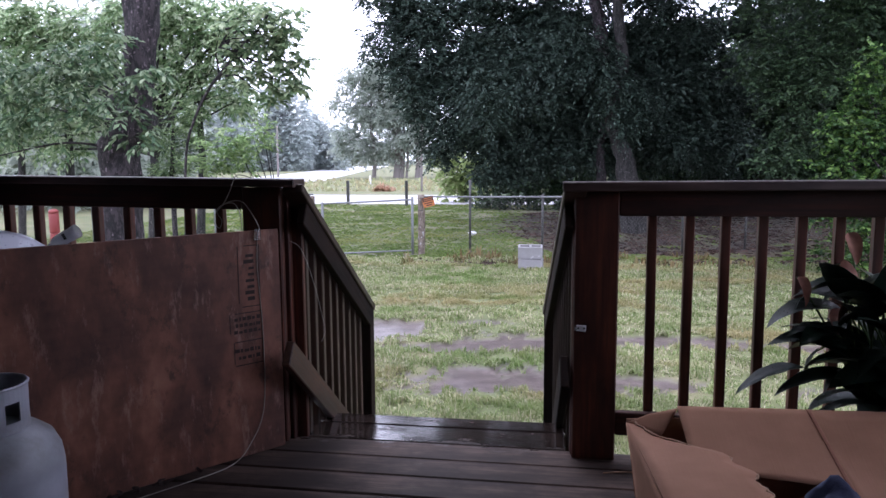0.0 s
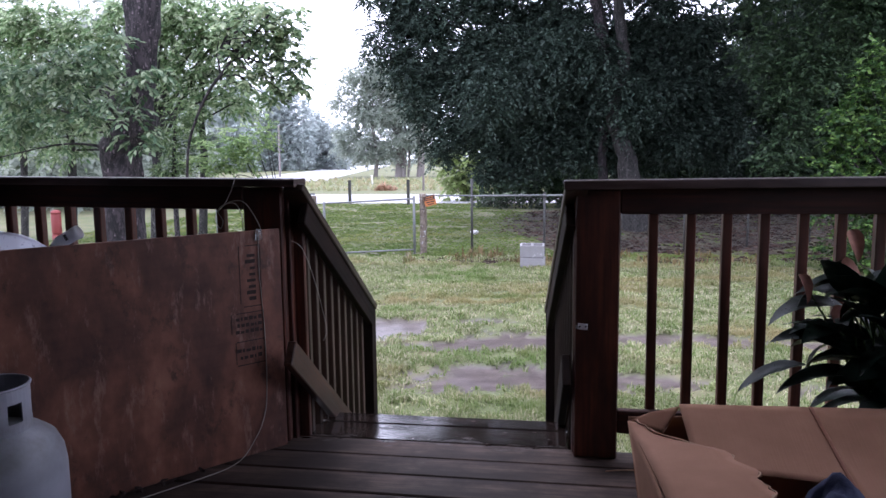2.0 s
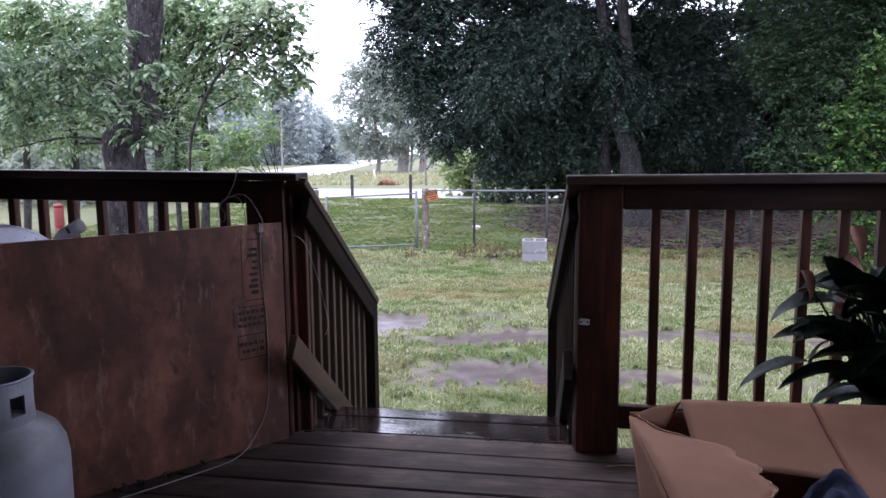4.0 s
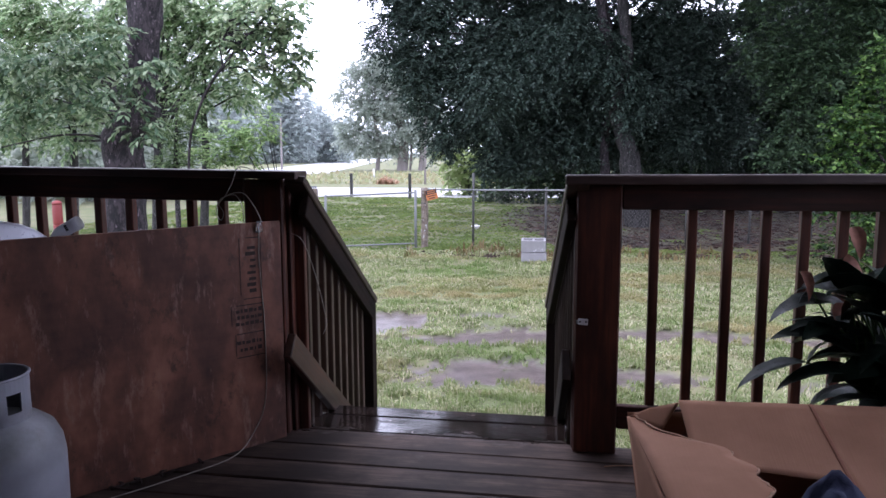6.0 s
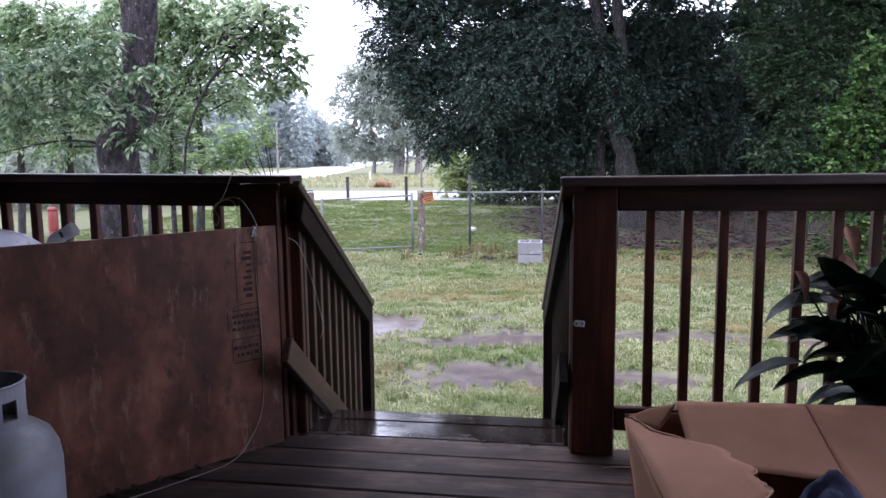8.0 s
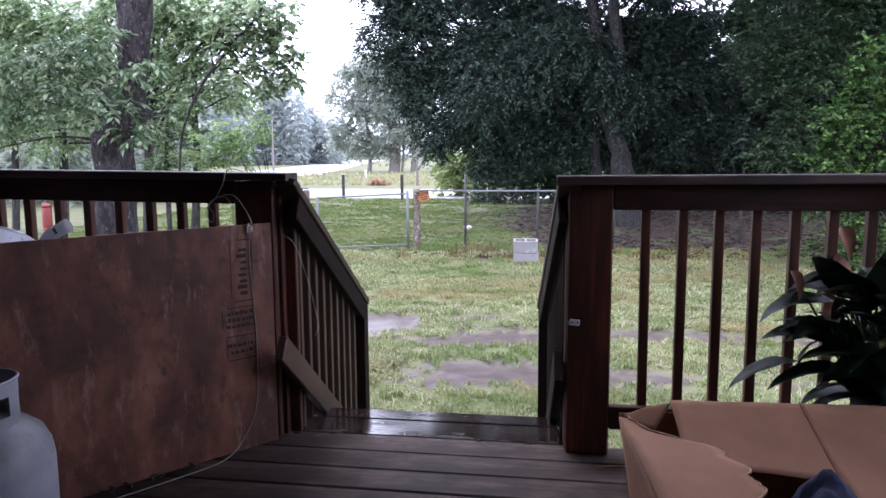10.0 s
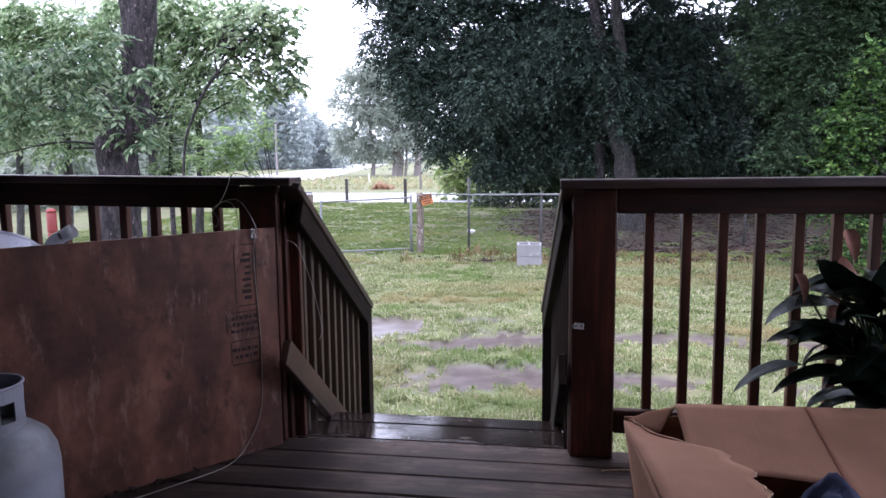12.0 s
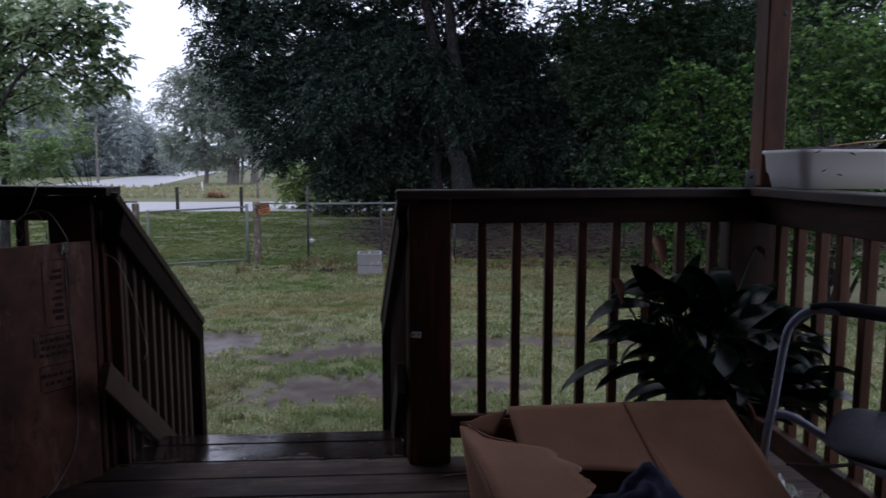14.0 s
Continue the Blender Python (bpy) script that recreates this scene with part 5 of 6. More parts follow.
for x, y, s, h, lab in ((-2.43, 12.66, 0.066, 1.14, "rough grey wooden gate post with steel hinge"), (-4.56, 12.55, 0.06, 1.12, "rough grey wooden gate post")):
    gp = thing("gate_post", (x, y, GROUND), lab, "post", "gate posts")
    put("shaft", tube_mesh([(x, y, GROUND - 0.15), (x + 0.01, y, GROUND + h * 0.5), (x, y, GROUND + h)], s, M_OLDPOST, 12, 0.12, 3), Matrix(), gp)
    put("staple", tube_mesh([(x - 0.03, y - s, GROUND + h * 0.75), (x, y - s - 0.02, GROUND + h * 0.75), (x + 0.04, y - s, GROUND + h * 0.74)], 0.008, M_DARKMETAL, 6), Matrix(), gp)
gate = thing("yard_gate", (-3.5, 12.6, GROUND), "sagging galvanized chain link yard gate, closed", "gate")
g0, g1 = (-4.33, 12.5), (-2.59, 12.62)
for z0, z1, nm in ((FT - 0.13, FT - 0.05, "top_bar"), (GROUND + 0.0, GROUND + 0.08, "bottom_bar")):
    put(nm, tube_mesh([(*g0, z0), (*g1, z1)], 0.016, M_GALV, 8, steps=1), Matrix(), gate)
for q, z in ((g0, FT - 0.1), (g1, FT - 0.0)):
    put("upright", tube_mesh([(*q, GROUND + 0.0), (*q, z)], 0.026, M_GALV, 8, steps=1), Matrix(), gate)
put("chain_link", wire_mesh(g0, g1, GROUND + 0.05, FT - 0.08, 0.075, 0.0016), Matrix(), gate)
sign = thing("warning_sign", (-2.3, 12.6, 0.48), "small tilted orange and black warning sign", "sign")
SM = pose(-2.27, 12.565, 0.465, 0, -14, 0)
put("plate", block(0.22, 0.006, 0.19, M_ORANGE, 0.002), SM, sign)
head_plate = put("header", block(0.21, 0.003, 0.085, M_BLACK, 0), SM @ pose(0, -0.0045, 0.052), sign)
for k in range(2):
    put("text_bar", block(0.17 - k * 0.05, 0.003, 0.018, M_BLACK, 0), SM @ pose(0, -0.0045, -0.025 - k * 0.04), sign)
    put("text_bar", block(0.16, 0.003, 0.014, M_ORANGE, 0), SM @ pose(0, -0.0072, 0.07 - k * 0.035), head_plate)
for x, y, h in ((-8.35, 27.7, 0.98), (-5.83, 27.3, 0.99)):
    bp = thing("bollard", (x, y, GROUND), "dark square roadside marker post in grass", "post", "roadside posts")
    plank("shaft", (x, y, GROUND - 0.1), (x, y, GROUND + h), 0.11, 0.11, M_DARKMETAL, bp, up=(0, 1, 0), bevel=0.01)
for x, y, h, r in ((-7.65, 40, 4.6, 0.07), (-30.36, 75, 5.6, 0.13)):
    up_ = thing("utility_pole", (x, y, GROUND), "slender grey wooden utility pole", "pole", "utility poles")
    put("shaft", tube_mesh([(x, y, GROUND - 0.3), (x + 0.05, y, GROUND + h)], [r, r * 0.8], M_BARKFAR, 8), Matrix(), up_)
stake = thing("field_stake", (-13.9, 52.3, GROUND), "short leaning white stake in the field", "stake")
put("shaft", tube_mesh([(-13.9, 52.3, GROUND - 0.1), (-13.96, 52.3, GROUND + 0.62)], 0.05, M_WHITE, 8, steps=1), Matrix(), stake)
cables = thing("power_lines", (-25, 30, 7), "thin sagging power lines behind the trees", "cable")
for dz in (0, 0.22, 0.5):
    put("line", tube_mesh([(-42, 27.5, 5.9 + dz), (-30, 29, 5.6 + dz), (-18, 31, 5.65 + dz)], 0.012, M_DARKMETAL, 5), Matrix(), cables)


# ---- trees ----
def leaf_cloud(blobs, per_m2, size, material, seed, clump=0.3, flat=0.6, aspect=0.42, stretch=1.0, hollow=0.5, group=40):
    """A crown: many single leaves in clumps inside rounded masses (x, y, z, radius)."""
    r = np.random.default_rng(seed)
    P = []
    for x, y, z, rad in blobs:
        n = int(per_m2 * rad * rad)
        nc = max(int(n / group), 4)
        d = r.normal(size=(nc, 3))
        d /= np.linalg.norm(d, axis=1)[:, None]
        c = d * (rad * (hollow + (1 - hollow) * r.uniform(0, 1, nc) ** 0.6) * r.uniform(0.85, 1.12, nc))[:, None]
        c *= (1.0, stretch, 0.92)
        k = r.integers(0, nc, n)
        o = r.normal(size=(n, 3)) * clump * rad ** 0.5 * (1, 1, 0.6)
        P.append(np.array([x, y, z]) + c[k] + o)
    P = np.concatenate(P)
    n = len(P)
    a = r.uniform(0, 6.28, n)
    tilt = r.normal(-0.35, flat, n)
    roll = r.normal(0, 0.7, n)
    f = np.stack([np.cos(a) * np.cos(tilt), np.sin(a) * np.cos(tilt), np.sin(tilt)], -1)
    s = np.stack([-np.sin(a), np.cos(a), np.zeros(n)], -1)
    u = np.cross(f, s)
    s = s * np.cos(roll)[:, None] + u * np.sin(roll)[:, None]
    u = np.cross(f, s)
    L = (size * r.uniform(0.6, 1.35, n))[:, None]
    w = L * aspect
    v = np.stack([P, P + f * L * 0.5 + s * w * 0.5 + u * L * 0.08, P + f * L - u * L * 0.06, P + f * L * 0.5 - s * w * 0.5 + u * L * 0.08], 1).reshape(-1, 3)
    k = np.arange(n)[:, None] * 4
    return mesh_np("crown", v, np.concatenate([k + [0, 1, 2], k + [0, 2, 3]]), material)


def spray_crown(blobs, per_m2, leaflets, length, leaf, material, seed, droop=0.9, aspect=0.36, stretch=1.0, hollow=0.3, tumble=0.35):
    """A crown of drooping twigs, each carrying pairs of leaves, set through rounded masses (x, y, z, radius)."""
    r = np.random.default_rng(seed)
    C, D = [], []
    for x, y, z, rad in blobs:
        n = max(int(per_m2 * rad * rad), 3)
        d = r.normal(size=(n, 3))
        d /= np.linalg.norm(d, axis=1)[:, None]
        lump = 1 + 0.22 * np.sin(d[:, 0] * 7 + x * 3) * np.sin(d[:, 2] * 6 + z * 5) + 0.12 * np.sin(d[:, 1] * 13 + d[:, 2] * 11)
        C.append(np.array([x, y, z]) + d * (rad * lump * (hollow + (1 - hollow) * r.uniform(0, 1, n) ** 0.55))[:, None] * (1, stretch, 1))
        D.append(d)
    C, D = np.concatenate(C), np.concatenate(D)
    n = len(C)
    f = D * (1, 1, 0.5) + r.normal(0, 0.55, (n, 3))
    f[:, 2] = f[:, 2] * 0.5
    f /= np.linalg.norm(f, axis=1)[:, None]
    side = np.cross(f, (0, 0, 1.0)) + r.normal(0, 0.12, (n, 3))
    side /= np.linalg.norm(side, axis=1)[:, None] + 1e-6
    L = length * r.uniform(0.6, 1.3, n)
    V = []
    for k in range(leaflets):
        u = (k // 2 + 0.6) / ((leaflets + 1) // 2)
        sgn = (-1 if k % 2 else 1) if k < leaflets - 1 or leaflets % 2 == 0 else 0
        base = C + f * (L * u)[:, None] - np.array([0, 0, 1.0]) * (L * droop * u * u * 0.6)[:, None]
        way = f * (0.75 if sgn else 1.0) + side * (sgn * 0.8) - np.array([0, 0, 1.0]) * (droop * (0.25 + 0.6 * u)) + r.normal(0, 0.22, (n, 3))
        way /= np.linalg.norm(way, axis=1)[:, None]
        across = np.cross(way, np.array([0, 0, 1.0]) + r.normal(0, tumble, (n, 3)))
        across /= np.linalg.norm(across, axis=1)[:, None] + 1e-6
        up = np.cross(across, way)
        ll = (leaf * r.uniform(0.65, 1.3, n) * (1 - 0.25 * abs(u - 0.6)))[:, None]
        w = ll * aspect * 0.5
        V.append(np.stack([base, base + way * ll * 0.55 + across * w + up * ll * 0.07, base + way * ll - up * ll * 0.1, base + way * ll * 0.55 - across * w + up * ll * 0.07], 1))
    v = np.concatenate(V).reshape(-1, 3)
    k = np.arange(len(v) // 4)[:, None] * 4
    return mesh_np("crown", v, np.concatenate([k + [0, 1, 2], k + [0, 2, 3]]), material)


def rough_up(blobs, extra, share, seed, core=0.86):
    """Shrinks rounded masses a little and sets smaller ones round their rims, for a broken outline."""
    q = random.Random(seed)
    out = []
    for x, y, z, rad in blobs:
        out.append((x, y, z, rad * core))
        for _ in range(extra):
            a, e = q.uniform(0, 6.28), q.uniform(-0.9, 1.2)
            k = rad * q.uniform(0.75, 1.08)
            out.append((x + k * math.cos(a) * math.cos(e), y + 0.7 * k * math.sin(a) * math.cos(e), z + k * math.sin(e), rad * share * q.uniform(0.6, 1.3)))
    return out


def limbs_to(tree, start, blobs, r0, material, seed, every=1):
    q = random.Random(seed)
    s = Vector(start)
    for x, y, z, rad in blobs[::every]:
        e = Vector((x, y, z))
        b = s + Vector((q.uniform(-0.1, 0.1), q.uniform(-0.1, 0.1), q.uniform(-0.3, 0.9)))
        m = b.lerp(e, 0.5) + Vector((q.uniform(-0.3, 0.3), q.uniform(-0.3, 0.3), q.uniform(0.0, 0.4))) * min(rad, 1.2)
        put("limb", tube_mesh([b, b.lerp(m, 0.5) + Vector((0, 0, 0.1)), m, e], [r0, r0 * 0.7, r0 * 0.5, r0 * 0.2], material, 7, 0.1, seed, 4), Matrix(), tree)


def tree(name, base, label, category, group=""):
    return thing(name, base, label, category, group)


OAK = [(-4.3, 18.5, 4.51, 0.7), (-4.21, 18.5, 5.51, 0.7), (-3.77, 18.5, 3.48, 0.79), (-3.31, 18.5, 4.05, 0.76), (-2.86, 18.5, 2.58, 0.88), (-2.79, 18.5, 1.67, 0.6), (-2.04, 18.5, 3.44, 1.06), (-2.03, 18.5, 2.13, 0.88), (-1.57, 18.5, 1.17, 0.63), (-1.23, 18.5, 3.93, 0.94), (-0.84, 18.5, 2.56, 1.15), (-0.53, 18.5, 1.32, 0.83), (-0.06, 18.5, 3.41, 1.18), (0.19, 18.5, 1.97, 1.06), (0.64, 18.5, 4.09, 0.94), (1.02, 18.5, 2.96, 1.15), (0.99, 18.5, 1.6, 0.76), (2.02, 18.5, 2.52, 0.94), (2.39, 18.5, 3.84, 0.91), (2.77, 18.5, 2.93, 1.09), (3.02, 18.5, 1.88, 0.91), (3.11, 18.5, 4.37, 0.91), (3.69, 18.5, 3.47, 1.06), (3.9, 18.5, 2.08, 0.98), (-1.9, 18.5, 4.73, 0.51), (-0.44, 18.5, 4.61, 0.66), (1.48, 18.5, 4.07, 0.6), (-2.93, 18.5, 4.83, 0.54), (0.26, 18.5, 4.94, 0.6), (-3.69, 18.5, 5.07, 0.6), (-0.89, 18.5, 5.53, 0.91), (0.94, 18.5, 5.73, 0.91), (2.47, 18.5, 5.27, 0.76), (-2.34, 18.5, 5.87, 0.91)]
OAK_BACK = [(-3.68, 22.0, 3.7, 1.07), (-2.26, 22.0, 3.84, 1.25), (-0.7, 22.0, 3.81, 1.43), (0.84, 22.0, 3.11, 1.43), (2.51, 22.0, 2.92, 1.43), (3.97, 22.0, 3.06, 1.43), (0.19, 22.0, 2.1, 1.61), (2.05, 22.0, 1.75, 1.25), (4.0, 22.0, 2.24, 1.61), (-1.55, 22.0, 2.46, 1.43), (5.1, 22.0, 2.72, 1.25), (5.32, 22.0, 1.56, 1.25), (3.11, 22.0, 4.22, 1.07)]
oak = tree("live_oak", (2.2, 17.2, GROUND), "huge dark spreading oak tree behind the fence", "tree")
put("trunk", tube_mesh([(2.04, 17.2, -0.75), (1.79, 17.2, 0.84), (1.61, 17.2, 1.51), (1.41, 17.2, 2.11), (1.46, 17.2, 2.84), (1.62, 17.2, 3.49), (1.52, 17.2, 4.26), (1.41, 17.2, 5.41)], [0.34, 0.25, 0.2, 0.18, 0.16, 0.14, 0.13, 0.1], M_BARK2, 16, 0.3, 2), Matrix(), oak)
put("trunk", tube_mesh([(1.708, 17.35, 1.376), (1.487, 17.6, 2.198), (1.246, 17.8, 3.436), (1.08, 17.8, 4.511), (0.775, 17.8, 5.838)], [0.1, 0.14, 0.16, 0.15, 0.11], M_BARK, 12, 0.25, 4), Matrix(), oak)
put("trunk", tube_mesh([(1.24, 18.0, 0.25), (1.19, 18.0, 1.24), (1.21, 18.0, 2.22), (0.99, 18.0, 3.19)], [0.13, 0.12, 0.11, 0.08], M_BARK, 10, 0.25, 7), Matrix(), oak)
limbs_to(oak, (1.75, 18.6, 3.2), OAK, 0.08, M_BARK, 6)
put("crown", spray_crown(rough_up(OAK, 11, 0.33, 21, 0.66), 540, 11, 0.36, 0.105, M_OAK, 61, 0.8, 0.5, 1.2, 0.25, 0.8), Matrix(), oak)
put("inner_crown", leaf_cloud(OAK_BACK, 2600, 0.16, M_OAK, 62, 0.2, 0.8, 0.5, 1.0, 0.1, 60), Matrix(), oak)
# Unseen crown masses added overhead to shade the ground and darken deck reflections.
SHADE_CANOPY = [(x + 0.6 * math.sin(y), y, 7.6 + 0.5 * math.sin(x * 2 + y), 2.1) for x in (2.4, 5.0, 7.6) for y in (12.5, 15.0, 17.4)]
SHADE_CANOPY += [(-2.93, 18.5, 7.28, 1.51), (-1.34, 18.5, 7.73, 2.12), (0.75, 18.5, 7.62, 2.27), (2.78, 18.5, 7.5, 2.27), (-1.65, 18.5, 9.61, 2.27), (0.7, 18.5, 9.7, 2.42), (-2.93, 18.5, 9.17, 1.36)]
put("upper_crown", leaf_cloud(SHADE_CANOPY, 2000, 0.16, M_OAK, 72, 0.3, 0.7, 0.48, 1.0, 0.2, 40), Matrix(), oak)
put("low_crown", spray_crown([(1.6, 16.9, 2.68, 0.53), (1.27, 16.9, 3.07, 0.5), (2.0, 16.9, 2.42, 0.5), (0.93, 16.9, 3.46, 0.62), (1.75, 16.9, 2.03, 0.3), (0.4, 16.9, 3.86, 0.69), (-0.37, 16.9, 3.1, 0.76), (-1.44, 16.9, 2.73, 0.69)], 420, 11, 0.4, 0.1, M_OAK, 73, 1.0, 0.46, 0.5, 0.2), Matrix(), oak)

WOOD = [(6.6, 22.0, 5.51, 0.81), (6.8, 22.0, 4.56, 0.82), (5.88, 22.0, 4.42, 0.58), (5.69, 22.0, 3.38, 1.49), (6.76, 22.0, 3.84, 1.4), (5.93, 22.0, 1.57, 1.34), (7.16, 22.0, 2.05, 1.49), (7.94, 22.0, 4.76, 1.62), (9.12, 22.0, 4.88, 1.76), (10.33, 22.0, 4.37, 1.91), (8.35, 22.0, 2.84, 1.63), (9.87, 22.0, 2.49, 1.78), (11.47, 22.0, 4.64, 2.05), (11.34, 22.0, 2.47, 1.92), (13.08, 22.0, 3.98, 2.19), (13.23, 22.0, 2.13, 1.89)]
WOOD += [(10.62, 17.0, 4.76, 1.12), (11.89, 17.0, 5.18, 1.26), (13.14, 17.0, 4.24, 1.56), (11.44, 17.0, 3.26, 1.27), (9.96, 17.0, 3.66, 1.12), (12.4, 17.0, 2.14, 1.29), (9.15, 17.0, 3.93, 0.63), (9.89, 17.0, 4.89, 0.63), (8.45, 17.0, 5.01, 0.55)]
woods = tree("woodland_tree", (8, 22, GROUND), "dark dense broadleaf trees behind the oak", "tree", "woodland")
for x, r_ in ((5.8, 0.16), (6.6, 0.2), (8.3, 0.18), (10.2, 0.2), (12.5, 0.2)):
    put("trunk", tube_mesh([(x, 22, GROUND - 0.2), (x + 0.2, 22, 2.5), (x, 22.1, 7)], [r_, r_ * 0.8, r_ * 0.4], M_BARK, 10, 0.2, 3), Matrix(), woods)
put("crown", spray_crown(rough_up(WOOD, 3, 0.36, 22), 270, 9, 0.36, 0.13, M_WOODS, 62, 0.6, 0.5, 1.2, 0.3, 0.9), Matrix(), woods)

NEAR_WOOD = [(4.6, 15.0, 3.47, 0.74), (5.32, 15.0, 3.67, 0.82), (6.03, 15.0, 3.86, 0.94), (4.61, 15.0, 2.48, 0.62), (5.17, 15.0, 2.91, 0.69), (4.93, 15.0, 1.69, 0.57), (4.53, 15.0, 1.12, 0.45), (6.88, 15.0, 3.41, 1.11), (7.62, 15.0, 4.02, 1.11), (5.56, 15.0, 4.73, 1.11), (4.53, 15.0, 4.66, 0.87), (6.77, 15.0, 4.78, 1.11), (8.48, 15.0, 3.16, 1.24), (4.09, 15.0, 3.15, 0.45), (3.92, 15.0, 4.25, 0.45)]
put("crown", spray_crown(rough_up(NEAR_WOOD, 6, 0.36, 31, 0.7), 330, 9, 0.32, 0.1, M_WOODS, 77, 0.5, 0.5, 1.0, 0.3, 0.9), Matrix(), woods)
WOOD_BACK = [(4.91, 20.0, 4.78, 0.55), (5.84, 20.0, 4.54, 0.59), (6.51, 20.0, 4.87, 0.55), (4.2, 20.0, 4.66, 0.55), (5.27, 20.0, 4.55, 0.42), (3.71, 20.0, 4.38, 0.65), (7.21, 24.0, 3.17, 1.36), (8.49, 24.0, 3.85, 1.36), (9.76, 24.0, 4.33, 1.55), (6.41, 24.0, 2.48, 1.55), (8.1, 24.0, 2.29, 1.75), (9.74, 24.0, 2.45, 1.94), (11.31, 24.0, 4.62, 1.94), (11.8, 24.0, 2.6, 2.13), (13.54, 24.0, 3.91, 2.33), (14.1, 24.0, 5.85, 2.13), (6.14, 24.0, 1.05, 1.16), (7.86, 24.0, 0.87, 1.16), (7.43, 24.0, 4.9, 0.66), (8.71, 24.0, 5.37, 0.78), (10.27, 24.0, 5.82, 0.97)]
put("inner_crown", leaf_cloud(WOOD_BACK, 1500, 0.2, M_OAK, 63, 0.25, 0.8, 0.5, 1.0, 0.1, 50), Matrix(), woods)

UNDER = [(-2.56, 25.5, -0.28, 0.41), (-1.78, 25.5, -0.18, 0.54), (-0.77, 25.5, -0.21, 0.54), (0.24, 25.5, -0.16, 0.58), (1.43, 25.5, -0.15, 0.58), (2.79, 25.5, -0.14, 0.58), (4.13, 25.5, -0.13, 0.58), (5.64, 25.5, -0.12, 0.62), (7.12, 25.5, -0.11, 0.62), (8.56, 25.5, -0.1, 0.62), (-2.2, 25.5, 0.33, 0.49), (-1.18, 25.5, 0.48, 0.54), (-0.18, 25.5, 0.6, 0.58), (1.01, 25.5, 0.64, 0.54), (3.53, 25.5, 0.65, 0.62), (5.04, 25.5, 0.75, 0.7), (-1.67, 27.0, 0.86, 0.86), (-0.7, 27.0, 0.86, 1.07), (0.99, 27.0, 0.85, 1.06), (2.84, 27.0, 1.05, 1.26), (4.67, 27.0, 0.84, 1.14), (6.45, 27.0, 0.83, 1.24), (8.18, 27.0, 1.02, 1.22), (9.88, 27.0, 1.22, 1.21), (11.55, 27.0, 1.21, 1.2), (13.18, 27.0, 1.19, 1.38), (14.79, 27.0, 1.18, 1.37), (0.32, 27.0, 3.37, 1.69), (3.98, 27.0, 3.51, 1.86), (7.28, 27.0, 3.84, 1.62)]
under = tagged(new("undergrowth", leaf_cloud(UNDER, 1700, 0.2, M_WOODS, 63, 0.22, 0.7, 0.5, 1.6, 0.2)), "dark tangled undergrowth beneath the trees", "undergrowth", kind="stuff")

BUSH = [(4.25, 11.0, 0.98, 0.33), (4.63, 11.0, 1.11, 0.37), (4.29, 11.0, 1.45, 0.28), (4.71, 11.0, 1.61, 0.37), (4.34, 11.0, 1.91, 0.22), (4.72, 11.0, 2.07, 0.31), (5.12, 11.0, 1.81, 0.46), (4.61, 11.0, 2.44, 0.2), (5.07, 11.0, 2.47, 0.37), (5.19, 11.0, 0.99, 0.55), (4.28, 11.0, 0.47, 0.37), (4.79, 11.0, 0.05, 0.46), (4.5, 11.0, -0.31, 0.31), (5.28, 11.0, -0.12, 0.55), (5.74, 11.0, 1.73, 0.65), (5.83, 11.0, 0.65, 0.74), (5.82, 11.0, 2.45, 0.55), (6.64, 11.0, 1.56, 0.74), (4.1, 11.0, 0.73, 0.2), (4.81, 11.0, 2.79, 0.18)]
bush = tree("shrub", (5.6, 10.8, GROUND), "tall bright green leafy shrub beside the yard", "shrub", "shrubs by the deck")
limbs_to(bush, (5.6, 10.8, -0.3), BUSH, 0.035, M_BARK, 7)
put("crown", spray_crown(rough_up(BUSH, 7, 0.36, 23, 0.6), 460, 8, 0.2, 0.085, M_BUSH, 64, 0.4, 0.6, 1.0, 0.3, 1.2), Matrix(), bush)
BUSH2 = [(4.88, 7.2, 1.9, 0.45), (5.38, 7.2, 2.41, 0.57), (5.76, 7.2, 1.65, 0.52), (4.9, 7.2, 2.71, 0.44), (6.19, 7.2, 2.16, 0.71), (5.07, 7.2, 1.01, 0.52), (5.78, 7.2, 0.42, 0.59), (4.7, 7.2, 0.36, 0.39), (6.28, 7.2, 1.01, 0.65)]
bush2 = tree("shrub", (5.4, 7.2, GROUND), "tall green leafy shrub close to the side railing", "shrub", "shrubs by the deck")
limbs_to(bush2, (5.3, 7.2, -0.3), BUSH2, 0.03, M_BARK, 8)
put("crown", spray_crown(rough_up(BUSH2, 3, 0.4, 27), 700, 8, 0.22, 0.075, M_BUSH, 65, 0.4, 0.55, 1.0, 0.3, 1.0), Matrix(), bush2)

big = tree("shade_tree", (-5.8, 8.2, GROUND), "old dark-barked tree with thick wet trunk", "tree")
put("trunk", tube_mesh([(-5.82, 8.2, -0.75), (-5.77, 8.2, 0.72), (-5.72, 8.2, 1.06), (-5.73, 8.2, 1.33), (-5.67, 8.2, 1.5), (-5.44, 8.2, 1.78), (-5.39, 8.2, 2.07), (-5.35, 8.2, 2.44), (-5.3, 8.2, 2.87), (-5.26, 8.2, 3.3), (-5.23, 8.2, 4.0)],
                        [0.4, 0.3, 0.27, 0.275, 0.25, 0.19, 0.18, 0.19, 0.2, 0.235, 0.2], M_BARK, 22, 0.3, 1), Matrix(), big)
